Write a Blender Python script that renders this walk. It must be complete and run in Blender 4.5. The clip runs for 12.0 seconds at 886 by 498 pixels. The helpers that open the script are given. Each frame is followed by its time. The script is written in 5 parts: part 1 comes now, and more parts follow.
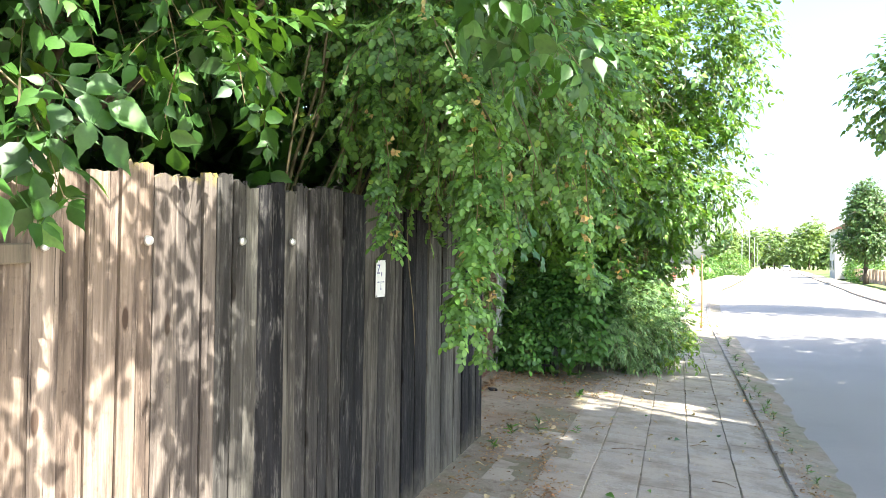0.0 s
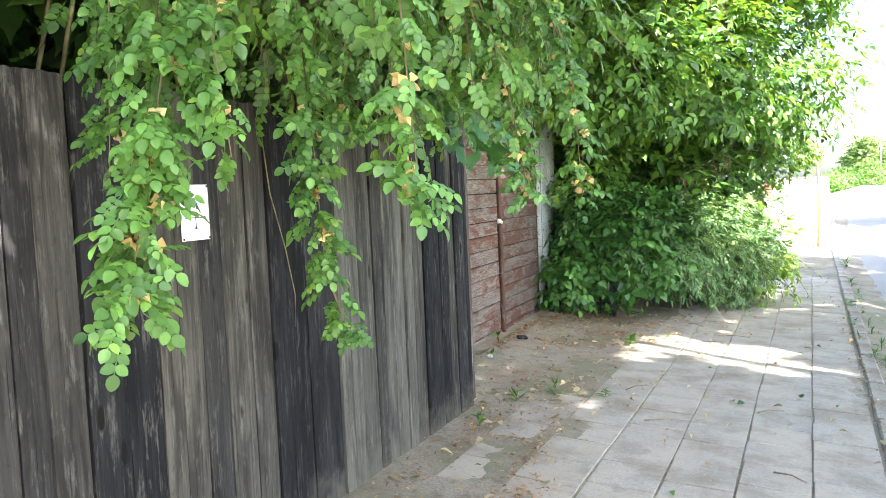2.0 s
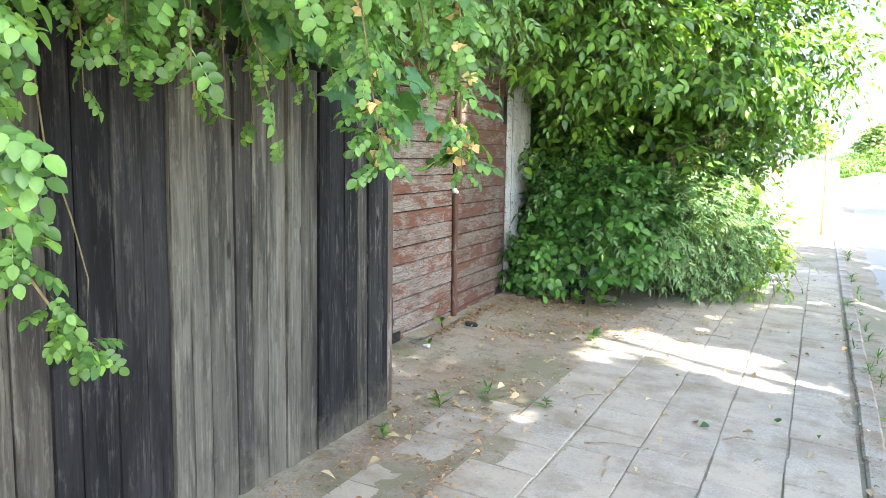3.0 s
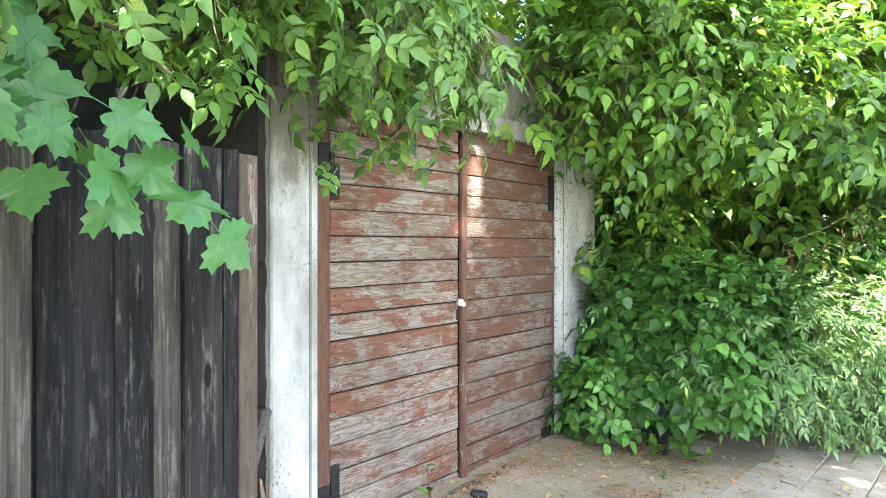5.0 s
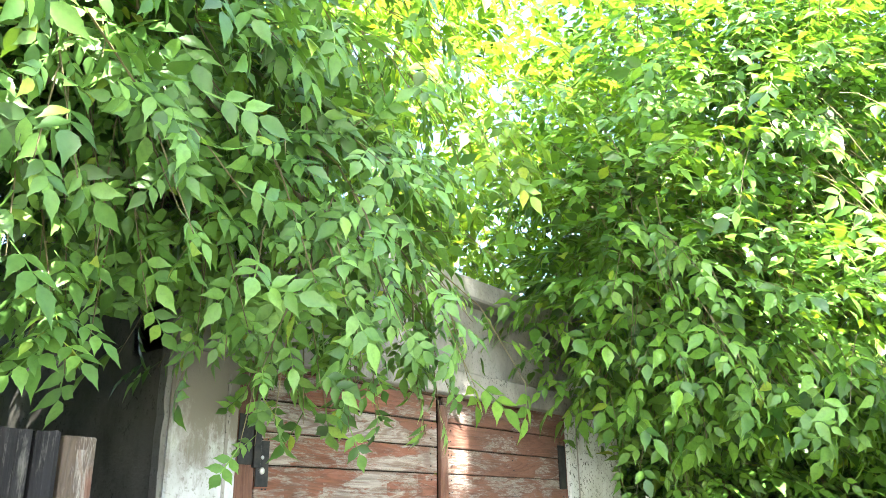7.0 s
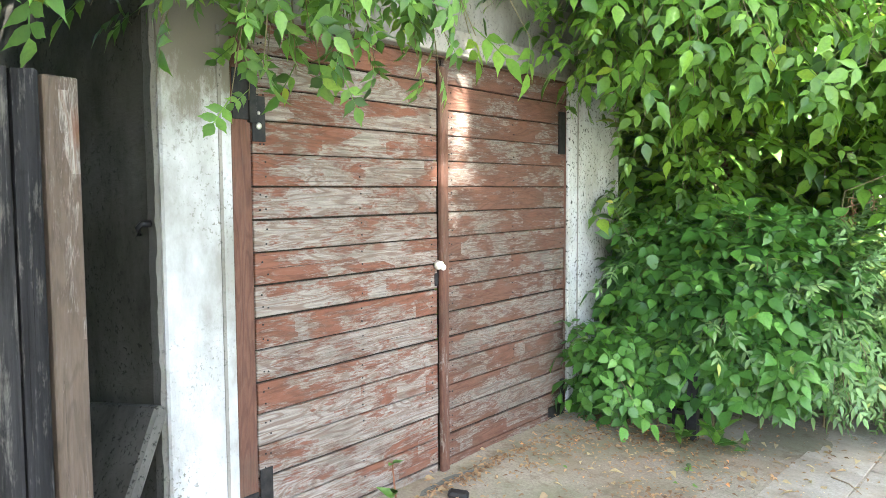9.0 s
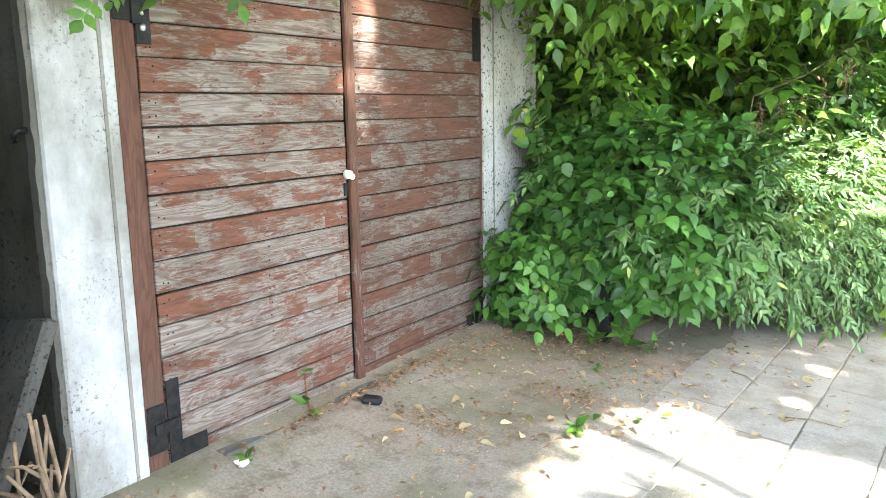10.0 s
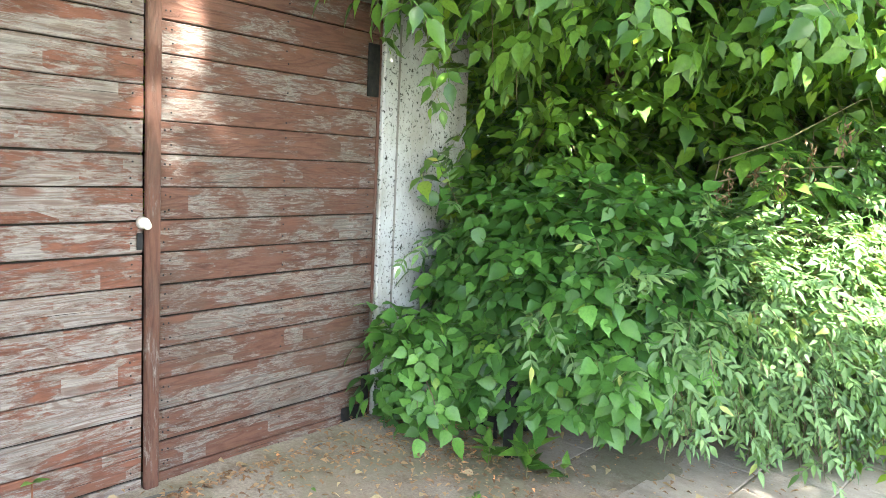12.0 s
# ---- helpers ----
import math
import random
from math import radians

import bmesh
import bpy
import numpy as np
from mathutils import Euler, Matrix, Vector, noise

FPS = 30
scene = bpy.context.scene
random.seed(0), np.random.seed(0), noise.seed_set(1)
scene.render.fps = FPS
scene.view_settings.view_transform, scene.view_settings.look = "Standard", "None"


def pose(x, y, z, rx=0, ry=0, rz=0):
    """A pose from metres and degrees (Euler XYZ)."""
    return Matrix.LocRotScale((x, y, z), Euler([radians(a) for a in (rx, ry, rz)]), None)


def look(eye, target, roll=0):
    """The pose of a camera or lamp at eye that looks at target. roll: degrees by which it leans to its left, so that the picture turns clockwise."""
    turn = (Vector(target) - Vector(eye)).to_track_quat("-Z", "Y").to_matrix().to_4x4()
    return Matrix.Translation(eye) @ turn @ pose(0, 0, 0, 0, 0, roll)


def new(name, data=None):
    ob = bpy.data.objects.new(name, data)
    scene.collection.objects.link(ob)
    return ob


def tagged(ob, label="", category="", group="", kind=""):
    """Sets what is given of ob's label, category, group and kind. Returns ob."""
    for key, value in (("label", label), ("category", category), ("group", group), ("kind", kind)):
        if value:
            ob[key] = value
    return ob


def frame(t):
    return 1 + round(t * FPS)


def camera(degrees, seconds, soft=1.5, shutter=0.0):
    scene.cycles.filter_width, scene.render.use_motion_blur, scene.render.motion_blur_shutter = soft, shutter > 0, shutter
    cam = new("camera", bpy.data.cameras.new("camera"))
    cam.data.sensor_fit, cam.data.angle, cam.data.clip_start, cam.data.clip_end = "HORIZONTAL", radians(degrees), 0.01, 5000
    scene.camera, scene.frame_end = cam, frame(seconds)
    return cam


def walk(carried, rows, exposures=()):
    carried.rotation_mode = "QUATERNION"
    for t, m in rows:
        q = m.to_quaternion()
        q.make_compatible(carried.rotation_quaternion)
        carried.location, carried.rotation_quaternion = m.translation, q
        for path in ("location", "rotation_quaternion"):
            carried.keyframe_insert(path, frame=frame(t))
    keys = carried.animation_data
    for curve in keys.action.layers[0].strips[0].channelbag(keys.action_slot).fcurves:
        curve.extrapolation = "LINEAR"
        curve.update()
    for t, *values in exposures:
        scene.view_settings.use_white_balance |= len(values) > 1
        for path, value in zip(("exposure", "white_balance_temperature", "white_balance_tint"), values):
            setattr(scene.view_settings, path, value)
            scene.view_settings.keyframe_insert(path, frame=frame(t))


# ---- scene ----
cam = camera(58.4, 12.0, soft=0.4)
METRES, EYE, TILT, LEAN, TURN = 7.6, 1.6, 0.0, 0.0, 14.6
ROWS = [
    (0.0, 0.0, 0.0, 0.0, -0.01, 0.75, -0.84),
    (0.5, 0.0336, 0.0483, -0.0004, 8.37, 0.84, 1.18),
    (1.0, 0.0596, 0.0983, -0.0052, 6.49, -0.08, 0.31),
    (1.5, 0.0891, 0.1526, -0.0064, 3.71, -1.14, 0.83),
    (2.0, 0.1262, 0.2156, -0.0093, 8.32, -4.18, 2.42),
    (2.5, 0.1504, 0.2782, -0.0104, 7.18, -6.86, -0.64),
    (4.5, 0.2361, 0.5375, -0.002, 17.98, -4.0, 0.37),
    (5.0, 0.244, 0.6007, -0.0036, 19.11, -0.3, -0.07),
    (5.5, 0.2542, 0.6562, -0.006, 19.46, -0.15, 1.43),
    (6.0, 0.2621, 0.6952, -0.0019, 22.11, 1.25, 2.58),
    (6.5, 0.2632, 0.7013, 0.0082, 22.5, 11.06, 0.84),
    (6.7, 0.263, 0.7028, 0.0095, 22.6, 15.5, 0.7),
    (7.1, 0.2615, 0.706, 0.0105, 22.9, 18.7, 0.7),
    (7.5, 0.26, 0.7095, 0.0095, 23.2, 16.8, 0.7),
    (7.9, 0.2583, 0.7125, 0.0075, 23.5, 11.2, 0.7),
    (8.3, 0.2569, 0.7156, 0.0052, 23.6, 4.1, 0.65),
    (8.5, 0.2566, 0.717, 0.0043, 23.55, 1.04, 0.61),
    (9.0, 0.2573, 0.7206, -0.0005, 23.02, -4.19, 0.35),
    (9.5, 0.2657, 0.7259, -0.0084, 21.8, -8.5, 1.15),
    (10.0, 0.2763, 0.7293, -0.009, 18.73, -9.95, 1.05),
    (10.5, 0.2864, 0.7607, -0.0123, 14.94, -9.42, -1.62),
    (11.0, 0.303, 0.803, -0.0117, 15.6, -9.16, -2.56),
    (11.5, 0.3308, 0.8468, -0.0102, 21.87, -7.74, -1.19),
    (12.0, 0.3447, 0.8921, -0.0134, 23.19, -6.08, -2.6),
]
EXPOSURES = [(t, e, 6150, 8) for t, e in ((0.0, 2.42), (0.5, 2.50), (1.0, 2.8), (1.5, 2.93), (2.0, 3.03), (2.7, 3.17), (4.5, 3.52), (5.5, 3.62), (6.7, 3.84), (8.5, 3.72), (9.5, 3.67), (10.5, 3.45), (12.0, 3.63))]
walk(cam, [(t, pose(0, 0, EYE, TILT, LEAN, TURN) @ pose(METRES * x, METRES * y, METRES * z, 90 + pitch, roll, yaw)) for t, x, y, z, yaw, pitch, roll in ROWS], EXPOSURES)

# ---- world and sun ----
SUN_EL, SUN_AZ = radians(52), Vector((0.93, -0.36, 0)).normalized()
world = bpy.data.worlds.new("world")
scene.world = world
world.use_nodes = True
wn = world.node_tree.nodes
sky = wn.new("ShaderNodeTexSky")
sky.sky_type, sky.sun_disc, sky.sun_elevation = "NISHITA", False, SUN_EL
sky.sun_rotation = math.atan2(SUN_AZ.x, SUN_AZ.y)
sky.dust_density, sky.air_density = 2.5, 1.0
wn["Background"].inputs[1].default_value = 0.105
world.node_tree.links.new(sky.outputs[0], wn["Background"].inputs[0])
sun = new("sun", bpy.data.lights.new("sun", "SUN"))
sun.data.energy, sun.data.angle, sun.data.color = 5.0, radians(0.53), (1.0, 0.93, 0.82)
to_sun = SUN_AZ * math.cos(SUN_EL) + Vector((0, 0, math.sin(SUN_EL)))
sun.matrix_world = look(to_sun * 60, (0, 0, 0))


# ---- materials ----
class Nodes:
    """Small helper that builds a node material."""

    def __init__(self, name, rough=0.8, metal=0.0, spec=0.3):
        self.m = bpy.data.materials.new(name)
        self.m.use_nodes = True
        self.t = self.m.node_tree
        self.b = self.t.nodes["Principled BSDF"]
        self.b.inputs["Roughness"].default_value = rough
        self.b.inputs["Metallic"].default_value = metal
        self.b.inputs["Specular IOR Level"].default_value = spec

    def n(self, kind):
        return self.t.nodes.new("ShaderNode" + kind)

    def link(self, a, b):
        self.t.links.new(a, b)

    def coord(self, scale=(1, 1, 1), shuffle=True, rot=(0, 0, 0)):
        c, mp = self.n("TexCoord"), self.n("Mapping")
        mp.inputs["Scale"].default_value = scale
        mp.inputs["Rotation"].default_value = rot
        out = c.outputs["Object"]
        if shuffle:
            info, add, mul = self.n("ObjectInfo"), self.n("VectorMath"), self.n("VectorMath")
            mul.operation = "SCALE"
            mul.inputs[0].default_value = (37.0, 53.0, 71.0)
            self.link(info.outputs["Random"], mul.inputs["Scale"])
            self.link(out, add.inputs[0])
            self.link(mul.outputs[0], add.inputs[1])
            out = add.outputs[0]
        self.link(out, mp.inputs["Vector"])
        return mp.outputs[0]

    def noise(self, vec, scale=5.0, detail=6.0, rough=0.6, dist=0.0):
        x = self.n("TexNoise")
        x.inputs["Scale"].default_value, x.inputs["Detail"].default_value = scale, detail
        x.inputs["Roughness"].default_value, x.inputs["Distortion"].default_value = rough, dist
        self.link(vec, x.inputs["Vector"])
        return x.outputs["Fac"]

    def ramp(self, fac, stops):
        r = self.n("ValToRGB")
        e = r.color_ramp.elements
        while len(e) < len(stops):
            e.new(0.5)
        for q, (p, c) in zip(e, stops):
            q.position, q.color = p, ((*c, 1) if len(c) == 3 else c)
        self.link(fac, r.inputs[0])
        return r.outputs[0]

    def mask(self, fac, lo, hi):
        r = self.n("MapRange")
        r.inputs[1].default_value, r.inputs[2].default_value = lo, hi
        self.link(fac, r.inputs[0])
        return r.outputs[0]

    def mix(self, fac, a, b, mode="MIX"):
        x = self.n("MixRGB")
        x.blend_type = mode
        for sock, v in zip(x.inputs, (fac, a, b)):
            if isinstance(v, (int, float)):
                sock.default_value = v
            elif isinstance(v, tuple):
                sock.default_value = (*v, 1)
            else:
                self.link(v, sock)
        return x.outputs[0]

    def math(self, op, a, b=0.0):
        x = self.n("Math")
        x.operation = op
        for sock, v in zip(x.inputs, (a, b)):
            if isinstance(v, (int, float)):
                sock.default_value = v
            else:
                self.link(v, sock)
        return x.outputs[0]

    def place(self, scale=(1, 1, 1)):
        """The place in the world, so that a stain runs on from piece to piece."""
        mp = self.n("Mapping")
        mp.inputs["Scale"].default_value = scale
        self.link(self.n("NewGeometry").outputs["Position"], mp.inputs["Vector"])
        return mp.outputs[0]

    def rand(self):
        return self.n("ObjectInfo").outputs["Random"]

    def done(self, colour, bump=None, strength=0.4, dist=0.01, rough=None):
        if isinstance(colour, tuple):
            self.b.inputs["Base Color"].default_value = (*colour, 1)
        else:
            self.link(colour, self.b.inputs["Base Color"])
        if bump is not None:
            x = self.n("Bump")
            x.inputs["Strength"].default_value, x.inputs["Distance"].default_value = strength, dist
            self.link(bump, x.inputs["Height"])
            self.link(x.outputs[0], self.b.inputs["Normal"])
        if rough is not None:
            self.link(rough, self.b.inputs["Roughness"])
        return self.m


def leaf_material(name, top, dark, trans=0.35, rough=0.45, warm=1.0):
    """Thin leaf: reflecting and letting light through, each leaf of its own tone."""
    k = Nodes(name, rough, 0, 0.5)
    geo = k.n("NewGeometry")
    rnd = geo.outputs["Random Per Island"]
    col = k.ramp(rnd, [(0.0, tuple(c * 0.6 for c in dark)), (0.30, dark), (0.62, tuple((a + b) / 2 for a, b in zip(top, dark))), (0.88, top), (0.965, tuple(c * 1.3 for c in top)), (1.0, (top[0] * 2.0 * warm, top[1] * 1.25, top[2] * 0.8))])
    clump = k.noise(k.coord((1, 1, 1), False), 1.6, 4)
    col = k.mix(k.math("MULTIPLY", k.mask(clump, 0.42, 0.66), 0.55), col, tuple(c * 1.15 for c in top))
    mottle = k.noise(k.coord((1, 1, 1), False), 60.0, 4, 0.6)
    col = k.mix(k.math("MULTIPLY", k.mask(mottle, 0.45, 0.70), 0.30), col, tuple(c * 0.55 for c in dark))
    k.done(col, mottle, 0.25, 0.002)
    tr, ad = k.n("BsdfTranslucent"), k.n("MixShader")
    tcol = k.mix(1.0, col, (1.7, 1.45, 0.5), "MULTIPLY")
    k.link(tcol, tr.inputs[0])
    ad.inputs[0].default_value = trans
    k.link(k.b.outputs[0], ad.inputs[1])
    k.link(tr.outputs[0], ad.inputs[2])
    k.link(ad.outputs[0], k.t.nodes["Material Output"].inputs[0])
    return k.m


def plain(name, colour, rough=0.7, metal=0.0, vary=0.25, scale=12.0):
    k = Nodes(name, rough, metal)
    a = k.noise(k.coord(), scale, 6)
    return k.done(k.ramp(a, [(0.3, tuple(c * (1 - vary) for c in colour)), (0.7, tuple(min(1, c * (1 + vary)) for c in colour))]), a, 0.25, 0.004)


def weathered_wood(name, tones, wear, lichen=0.0, worn_part=0.55, contrast=0.35):
    """Old boards: each of its own tone, with soft streaks, rubbed patches, nail stains, knots and drying cracks along the grain."""
    k = Nodes(name, 0.88, 0, 0.2)
    tone = k.ramp(k.rand(), tones)
    grain = k.noise(k.coord((55, 55, 1.6)), 1.4, 9, 0.68, 0.6)
    col = k.mix(1.0, tone, k.ramp(grain, [(0.30, (1 - contrast,) * 3), (0.50, (1.0,) * 3), (0.70, (1 + contrast,) * 3)]), "MULTIPLY")
    big = k.noise(k.coord((9, 9, 1.1)), 1.3, 7, 0.66, 0.5)
    col = k.mix(k.math("MULTIPLY", k.mask(big, 0.46, 0.60), 0.80), col, k.mix(1.0, tone, (0.30, 0.29, 0.31), "MULTIPLY"))
    rub = k.math("ADD", k.noise(k.coord((17, 17, 4.2)), 1.4, 9, 0.74, 0.3), k.math("MULTIPLY", k.math("SUBTRACT", grain, 0.5), 0.5))
    col = k.mix(k.math("MULTIPLY", k.mask(rub, 0.54, 0.70), worn_part), col, wear)
    spots = k.noise(k.coord((1, 1, 0.8)), 34.0, 6, 0.72)
    col = k.mix(k.math("MULTIPLY", k.mask(spots, 0.57, 0.68), 0.45), col, k.mix(1.0, tone, (0.4, 0.38, 0.36), "MULTIPLY"))
    cracks = k.noise(k.coord((85, 85, 0.6)), 1.4, 5, 0.6)
    col = k.mix(k.mask(cracks, 0.35, 0.31), col, (0.006, 0.005, 0.005))
    knots = k.n("TexVoronoi")
    knots.inputs["Scale"].default_value = 1.0
    k.link(k.coord((8, 8, 2.6)), knots.inputs["Vector"])
    col = k.mix(k.mask(knots.outputs["Distance"], 0.13, 0.09), col, k.mix(1.0, tone, (0.3, 0.26, 0.24), "MULTIPLY"))
    # sandy splash at the foot of the boards
    sep = k.n("SeparateXYZ")
    k.link(k.n("TexCoord").outputs["Object"], sep.inputs[0])
    foot = k.math("ADD", sep.outputs[2], k.math("MULTIPLY", k.noise(k.coord((1, 1, 1)), 9.0, 6, 0.7), 0.55))
    col = k.mix(k.math("MULTIPLY", k.mask(foot, 0.50, 0.28), 0.5), col, (0.17, 0.155, 0.12))
    if lichen:
        patch = k.noise(k.coord((1, 1, 1)), 20.0, 6, 0.72)
        high = k.mask(sep.outputs[2], lichen - 0.10, lichen)
        col = k.mix(k.math("MULTIPLY", high, k.mask(patch, 0.45, 0.54)), col, (0.36, 0.30, 0.05))
    h = k.math("ADD", grain, k.math("MULTIPLY", k.mask(cracks, 0.36, 0.31), -0.9))
    return k.done(col, h, 0.8, 0.006)


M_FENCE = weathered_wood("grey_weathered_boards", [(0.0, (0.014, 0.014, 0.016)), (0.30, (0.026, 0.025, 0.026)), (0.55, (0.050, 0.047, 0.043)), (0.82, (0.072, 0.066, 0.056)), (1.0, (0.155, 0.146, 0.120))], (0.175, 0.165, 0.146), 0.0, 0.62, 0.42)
M_FENCE_PALE = weathered_wood("silvered_pale_boards", [(0.0, (0.085, 0.081, 0.070)), (1.0, (0.15, 0.142, 0.12))], (0.23, 0.218, 0.188), 0.0, 0.55, 0.35)
# the darkest boards, chosen by their distance along the fence
M_FENCE_BLACK = weathered_wood("near_black_boards", [(0.0, (0.011, 0.011, 0.013)), (1.0, (0.030, 0.029, 0.031))], (0.12, 0.113, 0.105), 0.0, 0.45, 0.4)
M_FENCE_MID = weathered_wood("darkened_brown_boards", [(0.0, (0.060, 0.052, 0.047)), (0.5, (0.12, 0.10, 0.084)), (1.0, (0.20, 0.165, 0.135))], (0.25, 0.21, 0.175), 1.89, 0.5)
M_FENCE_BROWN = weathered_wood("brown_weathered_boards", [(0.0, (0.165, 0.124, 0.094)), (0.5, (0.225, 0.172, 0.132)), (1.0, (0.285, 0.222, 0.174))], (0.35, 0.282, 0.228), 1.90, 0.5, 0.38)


def peeling_paint(name, bias, silver=1.0, reds=((0.105, 0.044, 0.028), (0.182, 0.077, 0.048), (0.235, 0.108, 0.071)), upright=False):
    """Old paint flaking off grey wood: arched grain lines along the board, paint left in patches between them."""
    k = Nodes(name, 0.78, 0, 0.25)

    def run(scale):
        return k.coord((scale[0], scale[2], scale[1]) if upright else scale)

    rings = k.noise(run((1, 1.15, 8.5)), 1.0, 2.5, 0.45, 0.25)
    line = k.math("SINE", k.math("MULTIPLY", rings, 95.0))
    fibre = k.noise(run((30, 3.0, 110)), 1.2, 8, 0.72, 0.6)
    v = k.n("TexVoronoi")
    v.inputs["Scale"].default_value = 1.0
    k.link(run((5, 2.3, 6.5)), v.inputs["Vector"])
    knot = v.outputs["Distance"]
    # how much paint has gone
    patch = k.noise(run((2, 1.7, 5.5)), 1.5, 7, 0.70, 0.7)
    flake = k.noise(run((9, 6, 46)), 1.8, 10, 0.82, 0.6)
    block_ = k.n("TexVoronoi")
    block_.distance = "CHEBYCHEV"
    block_.inputs["Scale"].default_value = 1.0
    k.link(run((2, 3.1, 9)), block_.inputs["Vector"])
    sep = k.n("SeparateColor")
    k.link(block_.outputs["Color"], sep.inputs[0])
    step = k.math("MULTIPLY", k.math("SUBTRACT", sep.outputs[0], 0.5), 0.10)
    r = k.math("MULTIPLY", k.math("SUBTRACT", k.rand(), 0.5), 0.065)
    lvl = k.math("ADD", k.math("ADD", k.math("MULTIPLY", patch, 0.56), k.math("MULTIPLY", flake, 0.52)), k.math("ADD", k.math("ADD", r, step), k.math("MULTIPLY", line, 0.022)))
    gone = k.mask(lvl, bias - 0.040, bias + 0.032)
    # bare wood, silvered, with brown summer lines
    wood = k.ramp(fibre, [(0.28, (0.105 * silver, 0.088 * silver, 0.074 * silver)), (0.48, (0.218 * silver, 0.190 * silver, 0.166 * silver)), (0.70, (0.37 * silver, 0.333 * silver, 0.295 * silver))])
    wood = k.mix(k.math("MULTIPLY", k.mask(line, 0.15, 0.85), 0.62), wood, (0.135, 0.078, 0.056))
    # what is left of the paint, chalky on the ridges and dark where it is thick
    red = k.ramp(k.noise(run((4, 3, 14)), 2.0, 8, 0.72), [(0.28, reds[0]), (0.5, reds[1]), (0.78, reds[2])])
    red = k.mix(k.math("MULTIPLY", k.mask(fibre, 0.52, 0.70), 0.34), red, tuple(q * 0.7 + 0.07 for q in reds[2]))
    red = k.mix(k.math("MULTIPLY", k.mask(line, 0.2, 0.9), 0.30), red, tuple(q * 0.55 for q in reds[0]))
    col = k.mix(gone, red, wood)
    rim = k.math("MULTIPLY", k.mask(lvl, bias + 0.015, bias + 0.03), k.mask(lvl, bias + 0.055, bias + 0.03))
    col = k.mix(k.math("MULTIPLY", rim, 0.35), col, (0.45, 0.41, 0.365))
    damp = k.noise(k.place((1, 1.0, 1.6)), 1.5, 6, 0.65)
    col = k.mix(k.math("MULTIPLY", k.mask(damp, 0.50, 0.64), 0.50), col, (0.095, 0.070, 0.052))
    col = k.mix(k.math("MULTIPLY", k.mask(knot, 0.16, 0.07), 0.8), col, (0.15, 0.07, 0.045))
    cracks = k.noise(run((20, 0.9, 150)), 1.2, 5, 0.6)
    col = k.mix(k.mask(cracks, 0.34, 0.30), col, (0.03, 0.022, 0.018))
    h = k.math("SUBTRACT", k.math("ADD", k.math("MULTIPLY", fibre, 0.8), k.math("MULTIPLY", line, 0.15)), k.math("MULTIPLY", gone, 0.5))
    return k.done(col, h, 0.8, 0.004)


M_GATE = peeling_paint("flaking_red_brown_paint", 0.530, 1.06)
# right leaf: browner boards, darkened further to carry the overhanging tree's shade
M_GATE_SHADED = peeling_paint("browned_paint_with_tree_shade", 0.560, 0.66, ((0.078, 0.038, 0.027), (0.128, 0.062, 0.042), (0.170, 0.088, 0.061)))
M_GATE_TRIM = peeling_paint("red_brown_trim_paint", 0.63, 0.8, ((0.075, 0.036, 0.026), (0.125, 0.060, 0.041), (0.17, 0.088, 0.062)), upright=True)
# near-black backing that keeps the gaps between the gate boards dark
M_DARK_WOOD = plain("dark_backing_wood", (0.03, 0.025, 0.02), 0.95)


def plaster(name, base, dirt, speck, mould=0.40, bare=None):
    k = Nodes(name, 0.9)
    a = k.noise(k.coord((1, 1, 0.6), False), 3.0, 8, 0.65)
    col = k.mix(k.mask(a, 0.40, 0.62), base, dirt)
    s = k.noise(k.coord((1, 1, 1), False), 55.0, 5, 0.7)
    s2 = k.noise(k.coord((1, 1, 1), False), 2.3, 3)
    col = k.mix(k.math("MULTIPLY", k.mask(s, 0.555, 0.63), k.mask(s2, mould, mould + 0.2)), col, speck)
    if bare:
        sep = k.n("SeparateXYZ")
        k.link(k.n("TexCoord").outputs["Object"], sep.inputs[0])
        edge = k.math("ADD", sep.outputs[2], k.math("MULTIPLY", k.noise(k.coord((1, 1, 0.5), False), 9.0, 8, 0.75), 1.1))
        col = k.mix(k.mask(edge, 2.38, 2.55), col, bare)
    return k.done(col, k.math("ADD", k.math("MULTIPLY", s, 0.4), a), 0.5, 0.012)


M_WHITE = plaster("flaking_whitewash", (0.50, 0.51, 0.515), (0.27, 0.265, 0.24), (0.16, 0.15, 0.125), 0.46, (0.19, 0.175, 0.145))
M_MOULD = plaster("mouldy_whitewash", (0.56, 0.57, 0.56), (0.36, 0.35, 0.31), (0.04, 0.038, 0.032), 0.24)
M_CONCRETE = plaster("grey_concrete", (0.29, 0.275, 0.25), (0.17, 0.16, 0.14), (0.10, 0.10, 0.085))
M_OLD_SLAB = plaster("dark_rough_concrete", (0.17, 0.165, 0.15), (0.11, 0.105, 0.09), (0.06, 0.06, 0.05))
# dark plaster whose colour includes the shade of the gap beside the pier
M_DARKWALL = plaster("shade_darkened_plaster", (0.095, 0.092, 0.078), (0.045, 0.043, 0.034), (0.022, 0.022, 0.017))
# darker grey than the other old concrete, for the leaning slab
M_DARK_SLAB = plaster("rough_dark_grey_concrete", (0.105, 0.102, 0.092), (0.045, 0.043, 0.038), (0.02, 0.02, 0.018), 0.2)


def iron(name):
    k = Nodes(name, 0.55, 0.4)
    a = k.noise(k.coord(), 30, 6)
    return k.done(k.ramp(a, [(0.35, (0.015, 0.015, 0.017)), (0.65, (0.035, 0.033, 0.032)), (0.78, (0.10, 0.05, 0.03))]), a, 0.3, 0.003)


M_IRON = iron("black_iron")


